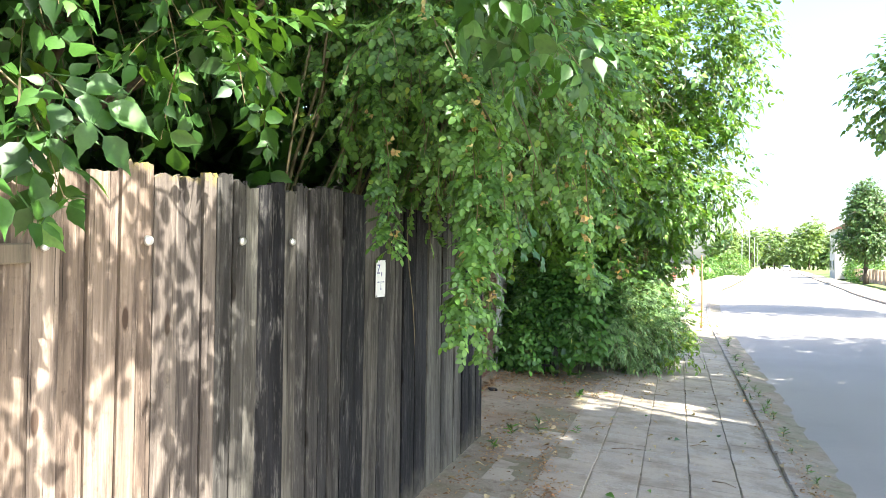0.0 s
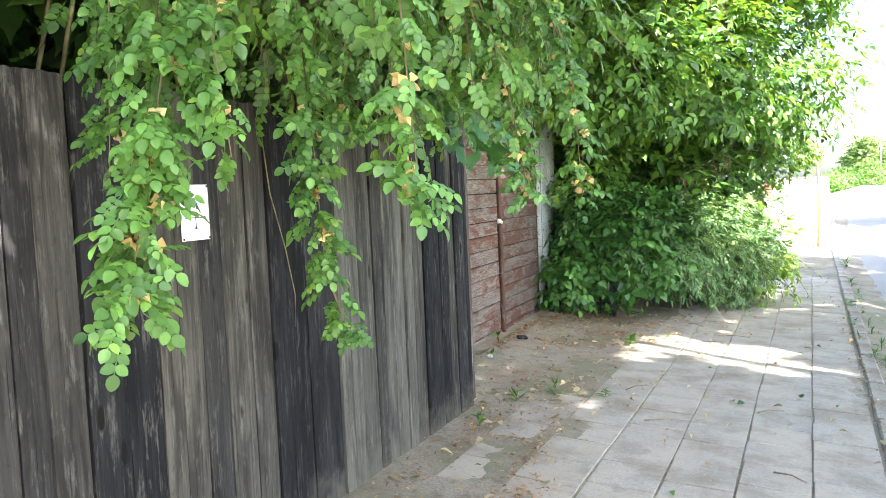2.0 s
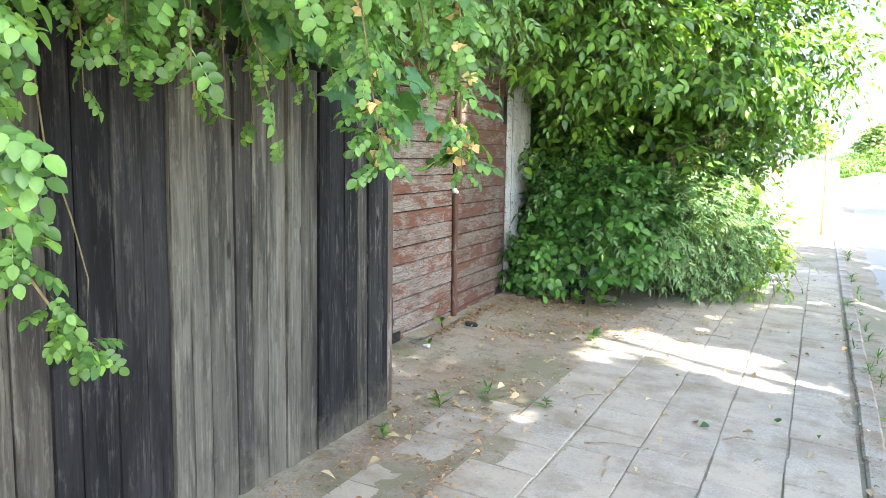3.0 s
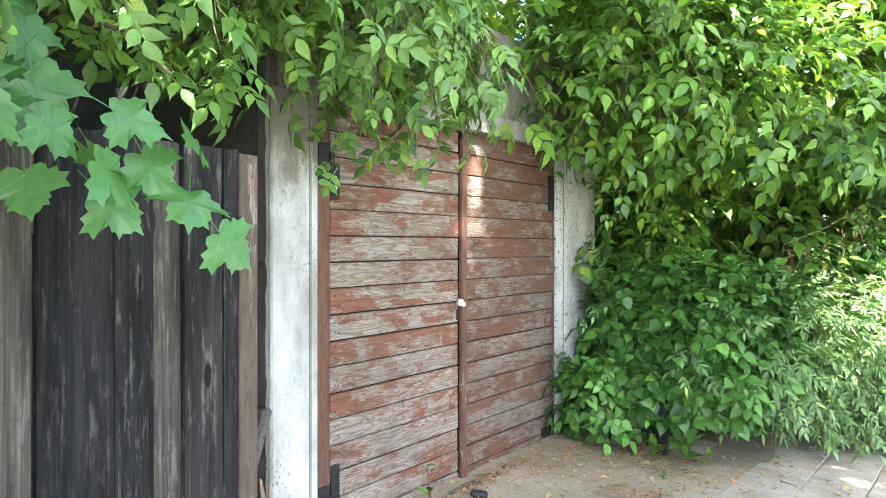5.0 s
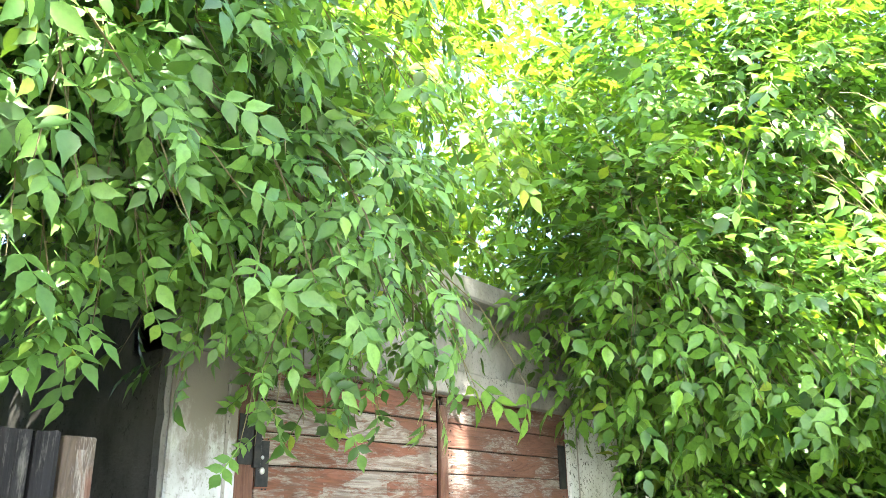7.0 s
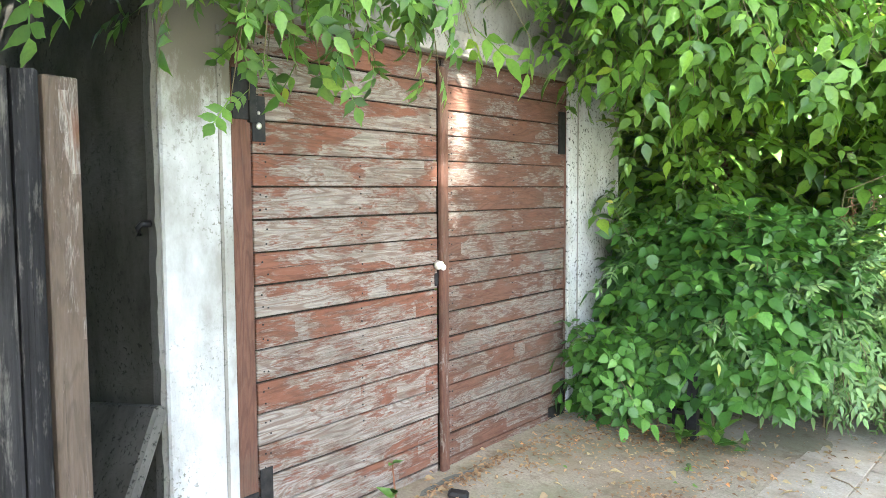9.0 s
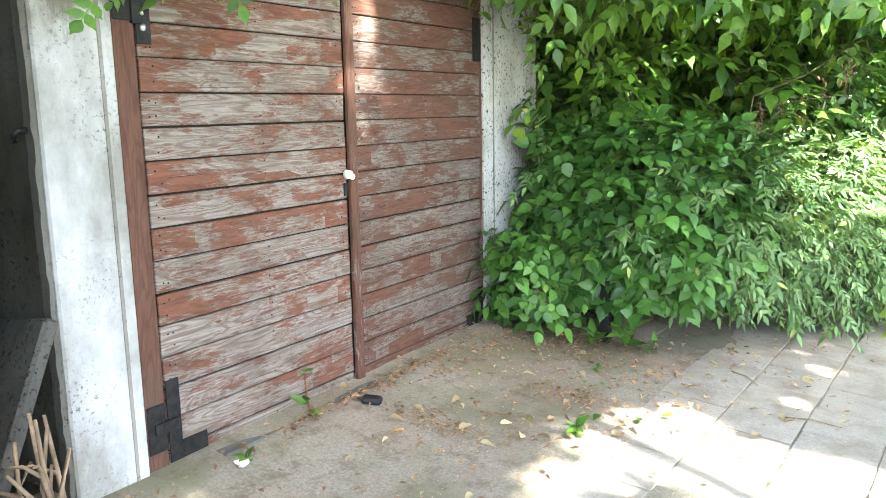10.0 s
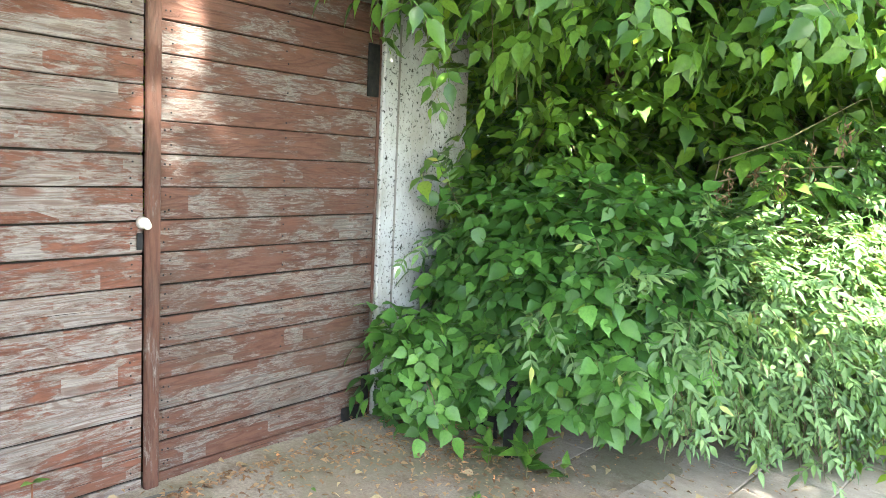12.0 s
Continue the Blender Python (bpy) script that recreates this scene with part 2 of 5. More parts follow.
def asphalt():
    k = Nodes("old_asphalt", 0.85)
    v = k.coord((1, 1, 1), False)
    f = k.noise(v, 120, 4, 0.7)
    b = k.noise(v, 0.6, 6)
    col = k.ramp(f, [(0.3, (0.21, 0.192, 0.172)), (0.7, (0.41, 0.38, 0.345))])
    col = k.mix(k.mask(b, 0.45, 0.7), col, (0.275, 0.255, 0.23))
    return k.done(col, f, 0.4, 0.006)


def slab_mat():
    """Grey slabs under a film of trodden dust that runs on from slab to slab."""
    k = Nodes("worn_concrete_slabs", 0.9, 0, 0.2)
    v, w = k.coord((1, 1, 1)), k.place()
    f = k.noise(v, 75, 6, 0.72)
    col = k.ramp(f, [(0.28, (0.255, 0.226, 0.190)), (0.5, (0.365, 0.328, 0.278)), (0.72, (0.48, 0.435, 0.375))])
    col = k.mix(1.0, col, k.math("ADD", k.math("MULTIPLY", k.rand(), 0.16), 0.95), "MULTIPLY")
    own = k.noise(v, 3.6, 8, 0.70)
    col = k.mix(k.math("MULTIPLY", k.mask(own, 0.46, 0.62), 0.6), col, (0.245, 0.212, 0.17))
    film = k.noise(w, 1.7, 9, 0.72, 0.4)
    col = k.mix(k.math("MULTIPLY", k.mask(film, 0.40, 0.58), 0.72), col, (0.43, 0.365, 0.285))
    dark = k.noise(w, 2.6, 8, 0.70)
    col = k.mix(k.math("MULTIPLY", k.mask(dark, 0.48, 0.64), 0.72), col, (0.235, 0.195, 0.145))
    grit = k.noise(w, 42.0, 6, 0.75)
    col = k.mix(k.math("MULTIPLY", k.mask(grit, 0.57, 0.67), 0.40), col, (0.145, 0.115, 0.085))
    return k.done(col, k.math("ADD", k.math("MULTIPLY", f, 0.7), k.math("MULTIPLY", grit, 0.5)), 0.45, 0.005)


def dirt_mat():
    k = Nodes("sandy_dirt", 0.95, 0, 0.15)
    v = k.place()
    f = k.noise(v, 75, 8, 0.75)
    col = k.ramp(f, [(0.3, (0.19, 0.158, 0.122)), (0.5, (0.315, 0.272, 0.214)), (0.72, (0.44, 0.385, 0.31))])
    col = k.mix(k.math("MULTIPLY", k.mask(k.noise(v, 1.3, 7, 0.68), 0.46, 0.62), 0.6), col, (0.25, 0.185, 0.125))
    col = k.mix(k.math("MULTIPLY", k.mask(k.noise(v, 1.7, 7, 0.66), 0.44, 0.60), 0.75), col, (0.195, 0.190, 0.118))
    col = k.mix(k.math("MULTIPLY", k.mask(k.noise(v, 8.0, 8, 0.74), 0.52, 0.64), 0.6), col, (0.15, 0.108, 0.072))
    return k.done(col, f, 0.6, 0.010)


M_ASPHALT, M_SLAB, M_DIRT = asphalt(), slab_mat(), dirt_mat()
M_GRASS_GROUND = plain("rough_grass_ground", (0.13, 0.17, 0.05), 0.95, 0, 0.4, 3.0)
M_KERB = plaster("worn_kerb_concrete", (0.36, 0.325, 0.275), (0.25, 0.19, 0.135), (0.13, 0.10, 0.075), 0.30)
M_LEAF_ELDER = leaf_material("broad_leaf", (0.070, 0.172, 0.027), (0.026, 0.075, 0.014), 0.26, 0.42)
M_LEAF_ROSE = leaf_material("rose_leaf", (0.15, 0.30, 0.065), (0.060, 0.145, 0.032), 0.28, 0.42)
M_LEAF_ASH = leaf_material("ash_maple_leaf", (0.165, 0.32, 0.046), (0.048, 0.125, 0.023), 0.30, 0.36)
M_LEAF_PALE = leaf_material("pale_green_leaf", (0.165, 0.315, 0.065), (0.062, 0.150, 0.032), 0.30, 0.40)
# leaf colour raised and yellowed to carry the backlight on sunny sprays
M_LEAF_SUNNY = leaf_material("sun_brightened_leaf", (0.23, 0.37, 0.055), (0.12, 0.235, 0.035), 0.42, 0.42)
M_LEAF_MAPLE = leaf_material("maple_leaf", (0.085, 0.215, 0.060), (0.040, 0.125, 0.034), 0.24, 0.36)
M_LEAF_BRAMBLE = leaf_material("bramble_leaf", (0.118, 0.275, 0.048), (0.044, 0.130, 0.024), 0.20, 0.42)
M_LEAF_SILVER = leaf_material("silvery_scrub_leaf", (0.20, 0.33, 0.12), (0.085, 0.175, 0.055), 0.22, 0.5)
M_LEAF_FAR = leaf_material("street_tree_leaf", (0.10, 0.19, 0.05), (0.05, 0.11, 0.03), 0.3)
# distant leaves, their colour paled to give the look of haze and glare
M_LEAF_HAZE = leaf_material("haze_pale_leaf", (0.20, 0.30, 0.10), (0.11, 0.19, 0.055), 0.4, 0.5)
M_LEAF_DRY = leaf_material("dry_brown_leaf", (0.40, 0.27, 0.165), (0.22, 0.13, 0.075), 0.2, 0.8)
M_LEAF_STRAW = leaf_material("pale_straw_litter", (0.50, 0.42, 0.27), (0.33, 0.24, 0.14), 0.2, 0.8)
M_HIP = leaf_material("faded_rose_bloom", (0.62, 0.54, 0.26), (0.58, 0.38, 0.17), 0.2, 0.6)
M_STICK = plain("bare_dry_wood", (0.25, 0.185, 0.125), 0.85, 0, 0.35, 20)
M_BARK = plain("grey_brown_bark", (0.14, 0.105, 0.075), 0.95, 0, 0.45, 25)
M_TWIG = plain("green_brown_twigs", (0.17, 0.14, 0.075), 0.8, 0, 0.4, 20)


# ---- mesh helpers ----
def mesh_of(name, verts, faces, mat, smooth=False):
    me = bpy.data.meshes.new(name)
    me.from_pydata([tuple(v) for v in verts], [], [tuple(f) for f in faces])
    me.materials.append(mat)
    if smooth:
        me.polygons.foreach_set("use_smooth", [True] * len(me.polygons))
    me.update()
    return me


def bm_mesh(name, bm, mat, smooth=False):
    me = bpy.data.meshes.new(name)
    bm.to_mesh(me)
    bm.free()
    me.materials.append(mat)
    if smooth:
        me.polygons.foreach_set("use_smooth", [True] * len(me.polygons))
    return me


def part(name, bm, material, parent, label="", smooth=False):
    """A bmesh, or a finished mesh, as one object under its thing."""
    me = bm_mesh(name, bm, material, smooth) if isinstance(bm, bmesh.types.BMesh) else bm
    ob = new(name, me)
    ob.parent = parent
    if label:
        ob["label"] = label
    return ob


def box(bm, x0, x1, y0, y1, z0, z1, bevel=0.0):
    vs = bmesh.ops.create_cube(bm, size=1.0)["verts"]
    bmesh.ops.scale(bm, vec=(x1 - x0, y1 - y0, z1 - z0), verts=vs)
    bmesh.ops.translate(bm, vec=((x0 + x1) / 2, (y0 + y1) / 2, (z0 + z1) / 2), verts=vs)
    if bevel:
        es = list({e for v in vs for e in v.link_edges})
        bmesh.ops.bevel(bm, geom=es, offset=bevel, segments=1, affect="EDGES", profile=0.5)
    return bm


def boxed(*args, bevel=0.0):
    return box(bmesh.new(), *args, bevel=bevel)


def thing(name, label, category, place=(0, 0, 0), group="", kind=""):
    ob = new(name)
    ob.location = place
    ob.empty_display_size = 0.1
    return tagged(ob, label, category, group, kind)


def tube(points, radii, sides=6):
    """Vertices and faces of a bent, tapering tube."""
    vs, fs = [], []
    for i, (p, r) in enumerate(zip(points, radii)):
        p = Vector(p)
        d = Vector(points[min(i + 1, len(points) - 1)]) - Vector(points[max(i - 1, 0)])
        q = d.to_track_quat("Z", "Y")
        for k in range(sides):
            a = 2 * math.pi * k / sides
            vs.append(p + q @ Vector((math.cos(a) * r, math.sin(a) * r, 0)))
        if i:
            for k in range(sides):
                a, b = (i - 1) * sides + k, (i - 1) * sides + (k + 1) % sides
                fs.append((a, b, b + sides, a + sides))
    n = len(points) - 1
    fs.append(tuple(n * sides + k for k in range(sides)))
    fs.append(tuple(reversed(range(sides))))
    return vs, fs


def tubes_mesh(name, runs, mat, sides=5):
    vs, fs = [], []
    for pts, rad in runs:
        v, f = tube(pts, rad, sides)
        o = len(vs)
        vs += v
        fs += [tuple(i + o for i in q) for q in f]
    return mesh_of(name, vs, fs, mat, True)


# ---- leaves ----
RNG = np.random.default_rng(11)


def leaflet(w=0.5, fold=0.14, droop=0.14, teeth=False):
    """One leaf blade of length 1 along +y, folded at the midrib: vertices, faces."""
    if teeth == "saw":
        rows = [(0.07, 0.55), (0.19, 0.90), (0.23, 0.80), (0.36, 1.0), (0.41, 0.84), (0.53, 0.84), (0.58, 0.62), (0.72, 0.50), (0.77, 0.30)]
    elif teeth == "round":
        rows = [(0.09, 0.60), (0.30, 0.98), (0.58, 0.94), (0.84, 0.55)]
    elif teeth:
        rows = [(0.15, 0.70), (0.38, 1.0), (0.49, 0.80), (0.62, 0.64), (0.70, 0.36), (0.85, 0.14)]
    else:
        rows = [(0.17, 0.76), (0.40, 1.0), (0.72, 0.50)]
    v = [(0.0, 0.0, 0.0)]
    for y, q in rows:
        z = -droop * y * y
        v += [(-w * q / 2, y, z + fold * q * w), (0, y, z), (w * q / 2, y, z + fold * q * w)]
    v.append((0, 1.0, -droop))
    f = [(0, 2, 1), (0, 3, 2)]
    for i in range(len(rows) - 1):
        a = 1 + 3 * i
        f += [(a, a + 1, a + 4, a + 3), (a + 1, a + 2, a + 5, a + 4)]
    a = 1 + 3 * (len(rows) - 1)
    f += [(a, a + 1, a + 3), (a + 1, a + 2, a + 3)]
    return np.array(v), f


def compound(pairs, size, spread=62, w=0.5, stalk=0.5, teeth=False, droop=0.25):
    """A leaf of paired leaflets and a tip leaflet on a drooping stalk, length 1 along +y."""
    V, F = [], []
    lv, lf = leaflet(w, teeth=teeth)

    def put(pos, yaw, scale, tilt):
        m = np.array((Matrix.Translation(pos) @ Matrix.Rotation(radians(yaw), 4, "Z") @ Matrix.Rotation(radians(tilt), 4, "X"))) @ np.diag((scale, scale, scale, 1))
        o = len(V)
        V.extend((m[:3, :3] @ lv.T).T + m[:3, 3])
        F.extend(tuple(i + o for i in q) for q in lf)

    for i in range(pairs):
        y = stalk + (1 - size * 0.6 - stalk) * i / max(1, pairs - 0.0)
        for s in (-1, 1):
            put((0.0, y, -droop * y * y), s * spread, size * (0.85 + 0.1 * i / max(1, pairs)), -12)
    y = 1 - size * 0.75
    put((0.0, y, -droop * y * y), 0, size * 1.08, -22)
    o = len(V)
    r = 0.012
    V.extend(np.array([(-r, 0, 0), (r, 0, 0), (r, y * 0.5, -droop * y * y * 0.25), (-r, y * 0.5, -droop * y * y * 0.25), (r, y, -droop * y * y), (-r, y, -droop * y * y)]))
    F.extend([(o, o + 1, o + 2, o + 3), (o + 3, o + 2, o + 4, o + 5)])
    return np.array(V), F


def maple_leaf():
    """A five-lobed maple leaf of length about 1 with pointed lobes and a stalk."""
    half = [(0.0, 0.02), (0.12, -0.08), (0.27, -0.13), (0.38, -0.06), (0.40, 0.05), (0.58, 0.03), (0.60, 0.15), (0.80, 0.20), (0.69, 0.30), (0.76, 0.46), (0.58, 0.43), (0.48, 0.45), (0.36, 0.47),
            (0.40, 0.60), (0.34, 0.65), (0.38, 0.79), (0.25, 0.76), (0.17, 0.86), (0.08, 0.88), (0.0, 1.08)]
    ring = half + [(-x, y) for x, y in half[-2:0:-1]]
    V = [(0.0, 0.30, -0.03)]
    for x, y in ring:
        far = math.hypot(x, y - 0.3)
        V.append((x, y, 0.09 * math.cos(5 * math.atan2(x, y - 0.3)) * far - 0.20 * far * far - 0.10 * y * y))
    n = len(ring)
    F = [(0, 1 + i, 1 + (i + 1) % n) for i in range(n)]
    o = len(V)
    V += [(-0.012, 0.05, 0), (0.012, 0.05, 0), (0.012, -0.6, 0.15), (-0.012, -0.6, 0.15)]
    F.append((o, o + 1, o + 2, o + 3))
    for x, y in ((0.0, 1.02), (0.72, 0.43), (-0.72, 0.43), (0.36, -0.06), (-0.36, -0.06)):
        o = len(V)
        far = math.hypot(x, y - 0.3)
        z = 0.09 * math.cos(5 * math.atan2(x, y - 0.3)) * far - 0.20 * far * far - 0.10 * y * y
        px, py = -(y - 0.05) * 0.011, x * 0.011
        mz = 0.62 * z + 0.012
        V += [(-px, 0.05 - py, 0.004), (px, 0.05 + py, 0.004), (x * 0.55 + px * 0.6, 0.05 + (y - 0.05) * 0.55 + py * 0.6, mz * 0.6 + 0.004), (x * 0.55 - px * 0.6, 0.05 + (y - 0.05) * 0.55 - py * 0.6, mz * 0.6 + 0.004), (x, y, z + 0.006)]
        F += [(o, o + 1, o + 2, o + 3), (o + 3, o + 2, o + 4)]
    return np.array(V), F


def basis(dirs, ups):
    """Rotation matrices whose +y follows dirs and whose +z is near ups."""
    y = dirs / (np.linalg.norm(dirs, axis=1, keepdims=True) + 1e-9)
    x = np.cross(y, ups)
    x /= np.linalg.norm(x, axis=1, keepdims=True) + 1e-9
    z = np.cross(x, y)
    return np.stack([x, y, z], axis=2)


def leaves_mesh(name, template, pos, dirs, ups, scale, mat):
    tv, tf = template
    R = basis(dirs, ups)
    V = np.einsum("nij,kj->nki", R, tv) * scale[:, None, None] + pos[:, None, :]
    n, k = len(pos), len(tv)
    lens = np.array([len(q) for q in tf])
    flat = np.array([i for q in tf for i in q])
    loops = (flat[None] + (np.arange(n) * k)[:, None]).reshape(-1)
    starts = np.concatenate([[0], np.cumsum(np.tile(lens, n))[:-1]])
    me = bpy.data.meshes.new(name)
    me.vertices.add(n * k)
    me.vertices.foreach_set("co", V.reshape(-1).astype(np.float32))
    me.loops.add(len(loops))
    me.loops.foreach_set("vertex_index", loops.astype(np.int32))
    me.polygons.add(len(starts))
    me.polygons.foreach_set("loop_start", starts.astype(np.int32))
    me.materials.append(mat)
    me.update(calc_edges=True)
    me.validate()
    return me


def unit(v):
    return v / (np.linalg.norm(v, axis=-1, keepdims=True) + 1e-9)


def shell_points(blobs, n, inner=0.55, keep=None):
    """Points in a union of ellipsoids (x, y, z, rx, ry, rz), mostly near their skins, with the outward way."""
    b = np.array(blobs, float)
    wgt = (b[:, 3] * b[:, 4] + b[:, 4] * b[:, 5] + b[:, 3] * b[:, 5])
    i = RNG.choice(len(b), n, p=wgt / wgt.sum())
    d = unit(RNG.normal(size=(n, 3)))
    r = inner + (1 - inner) * RNG.random(n) ** 0.6
    p = b[i, :3] + d * b[i, 3:] * r[:, None]
    out = unit(d / b[i, 3:])
    ok = p[:, 2] > 0.12
    if keep is not None:
        ok &= keep(p)
    return p[ok], out[ok]


def sprays(points, outs, per, length, droop=0.5, jitter=0.35, flat=0.0):
    """Leaf places along a short drooping twig at each point: places, ways, ups and the twigs themselves."""
    n = len(points)
    d = unit(outs + RNG.normal(size=(n, 3)) * jitter)
    L = length * (0.6 + 0.8 * RNG.random(n))
    P, D, U, runs = [], [], [], []
    for k in range(per):
        s = (k + 0.6 + 0.3 * RNG.random(n)) / per
        q = points + d * (L * s)[:, None]
        q[:, 2] -= droop * L * s * s
        side = unit(np.cross(d, np.tile([0, 0, 1.0], (n, 1)))) * (1 if k % 2 else -1)
        P.append(q)
        D.append(unit(d * (0.4 + 0.5 * s)[:, None] + side * 0.7 + RNG.normal(size=(n, 3)) * 0.3 + np.array([0, 0, -0.55 + 0.35 * flat])))
        U.append(unit(np.array([0.25, -0.1, 0.55 + 0.5 * flat]) + outs * (0.8 - 0.35 * flat) + RNG.normal(size=(n, 3)) * 0.40))
    tips = points + d * L[:, None]
    tips[:, 2] -= droop * L
    mids = points + d * (L * 0.5)[:, None]
    mids[:, 2] -= droop * L * 0.25
    return np.concatenate(P), np.concatenate(D), np.concatenate(U), (points, mids, tips)


def twig_mesh(name, runs, mat, r=0.004):
    a, m, t = runs
    n = len(a)
    V, F = [], []
    offs = np.array([[0, 1, 0.2], [0.87, -0.5, 0], [-0.87, -0.5, -0.2]]) * r
    V = np.stack([a[:, None] + offs, m[:, None] + offs * 0.8, t[:, None] + offs * 0.4], 1).reshape(-1, 3)
    q = np.array([(j * 3 + k, j * 3 + (k + 1) % 3, j * 3 + 3 + (k + 1) % 3, j * 3 + 3 + k) for j in range(2) for k in range(3)])
    F = (q[None] + (np.arange(n) * 9)[:, None, None]).reshape(-1, 4)
    me = bpy.data.meshes.new(name)
    me.from_pydata(V.tolist(), [], F.tolist())
    me.materials.append(mat)
    return me


SIMPLE = leaflet(0.62)
ELDER = compound(1, 0.62, 60, 0.58, 0.30, teeth="lobe")
ASH = compound(2, 0.47, 50, 0.47, 0.26, teeth="lobe")
BOX_ELDER = compound(1, 0.64, 48, 0.50, 0.26, teeth="lobe")
NARROW = compound(2, 0.46, 50, 0.34, 0.24)
ROSE = compound(3, 0.33, 64, 0.74, 0.20, teeth="round", droop=0.15)
BRAMBLE = compound(1, 0.62, 66, 0.74, 0.30, teeth="saw")
MAPLE = maple_leaf()


# openings between the boughs, as a spot that the sun reaches and the opening's half width
GAPS = [(-1.94, 9.03, 2.05, 0.08), (-1.94, 9.07, 1.85, 0.09), (-1.94, 9.06, 1.62, 0.06), (-1.94, 9.05, 1.38, 0.04), (-0.55, 9.25, 0.03, 0.16), (-0.2, 9.0, 0.0, 0.15), (0.15, 8.75, 0.0, 0.13), (0.45, 8.6, -0.02, 0.09),
        (0.9, 8.8, -0.06, 0.14), (-0.75, 9.15, 0.05, 0.13), (-0.65, 8.6, 0.04, 0.16), (0.1, 9.4, 0.0, 0.2), (0.35, 9.3, 0.0, 0.2), (0.5, 8.9, 0.0, 0.15), (-0.45, 9.5, 0.02, 0.2), (-0.3, 9.3, 0.0, 0.22), (-0.6, 9.1, 0.03, 0.2), (0.15, 12.1, 0.9, 0.32), (-0.05, 11.55, 0.95, 0.14), (-0.5, 10.7, 2.9, 0.25), (-0.2, 11.3, 3.1, 0.25)]


STREET_GAPS = [(-2.3, 8.6, 3.6, 0.8), (-0.7, 10.5, 3.4, 0.95), (0.4, 12.2, 3.6, 1.2), (0.05, 9.05, 0.0, 0.36), (0.3, 13.0, 1.0, 0.7), (-0.4, 11.2, 1.15, 0.16), (-1.2, 6.2, 3.2, 0.5)]


def sunlit_gap(P, far=False):
    """Which of the places block none of the openings."""
    ok = np.ones(len(P), bool)
    way = np.array(to_sun)
    for x, y, z, r in GAPS + (STREET_GAPS if far else []):
        rel = P - np.array([x, y, z])
        along = rel @ way
        away = np.linalg.norm(rel - along[:, None] * way, axis=1)
        ok &= ~((along > 0.5) & (away < r + (0.11 if far else 0.03)))
    return ok


def crown(parent, blobs, n, per, leaf, leaf_size, spray, mat, inner=0.5, keep=None, name="crown", droop=0.5, twigs=True, r=0.004, flat=0.0):
    p, o = shell_points(blobs, n, inner, keep)
    P, D, U, runs = sprays(p, o, per, spray, droop, flat=flat)
    ok = sunlit_gap(P + np.array(parent.location), parent.name.startswith("street_tree"))
    if keep is not None:
        ok &= keep(P)
        held = keep(runs[1]) & keep(runs[2])
        runs = tuple(q[held] for q in runs)
    P, D, U = P[ok], D[ok], U[ok]
    s = leaf_size * (0.6 + 0.7 * RNG.random(len(P)))
    me = leaves_mesh(name, leaf, P, D, U, s, mat)
    part(name, me, mat, parent)["kind"] = "stuff"
    if twigs:
        part("branchwork", twig_mesh("branchwork", runs, M_TWIG, r), M_TWIG, parent)["kind"] = "stuff"


# ---- ground ----
def kerb_x(y):
    """Inner edge of the kerb along the street, which bends away further on."""
    if y < 20:
        return 0.83 + 0.034 * y
    if y < 60:
        u = y - 20
        return 1.51 + 0.034 * u + 0.134 * u * u / 80
    return 5.55 + 0.14 * (y - 60)


PROFILE = [(-40, 0.12), (-2.2, 0.17), (-1.9, 0.155), (-1.4, 0.085), (-0.7, 0.045), (0.0, -0.01), (0.7, -0.05), (1.0, -0.065), (1.2, -0.09), (1.5, -0.13), (4.5, -0.06), (8.0, -0.13), (60, -0.05)]


def ground_z(x, y):
    s = x - kerb_x(y) + 1.05
    for (a, za), (b, zb) in zip(PROFILE, PROFILE[1:]):
        if s < b:
            return za + (zb - za) * max(0.0, (s - a) / (b - a))
    return PROFILE[-1][1]


def strip_mesh(name, s0, s1, ys, mat, lift=0.0, cols=6, rough=0.0):
    """A band of ground between two distances from the kerb's inner edge."""
    vs, fs = [], []
    for j, y in enumerate(ys):
        for i in range(cols + 1):
            s = s0 + (s1 - s0) * i / cols
            x = kerb_x(y) + s
            if rough and s0 < -3:
                z0 = -0.0065 * min(1.0, max(0.0, (s + 2.0) / 0.5))
            else:
                z0 = 0.0
            z = ground_z(x, y) + z0 + lift + rough * noise.noise((x * 2.3, y * 2.3, 3.0)) + rough * 0.22 * noise.noise((x * 9, y * 9, 7.0))
            vs.append((x, y, z))
            if i and j:
                a = (j - 1) * (cols + 1) + i - 1
                fs.append((a, a + 1, a + cols + 2, a + cols + 1))
    return mesh_of(name, vs, fs, mat, True)


def spaced(a, b, step):
    n = max(1, int(round((b - a) / step)))
    return [a + (b - a) * i / n for i in range(n + 1)]


YS_FAR = spaced(-30, 20, 2) + spaced(22, 60, 2) + spaced(66, 420, 6)
g = []
for y in (-900, -300, -60, 0, 60, 300, 900):
    g.append(y)
gv = [(x, y, -0.22) for y in g for x in g]
gf = [(j * 7 + i, j * 7 + i + 1, j * 7 + i + 8, j * 7 + i + 7) for j in range(6) for i in range(6)]
tagged(new("ground", mesh_of("ground", gv, gf, M_GRASS_GROUND)), "wide flat ground of rough grass and earth", "ground", kind="structure")
tagged(new("road", strip_mesh("road", 0.42, 7.5, YS_FAR, M_ASPHALT, 0.0, 8)), "grey worn asphalt road with patches", "road", kind="structure")
# ground added behind the fence, dark so less light bounces into the thicket
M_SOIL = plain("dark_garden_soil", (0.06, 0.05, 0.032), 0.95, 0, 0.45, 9)
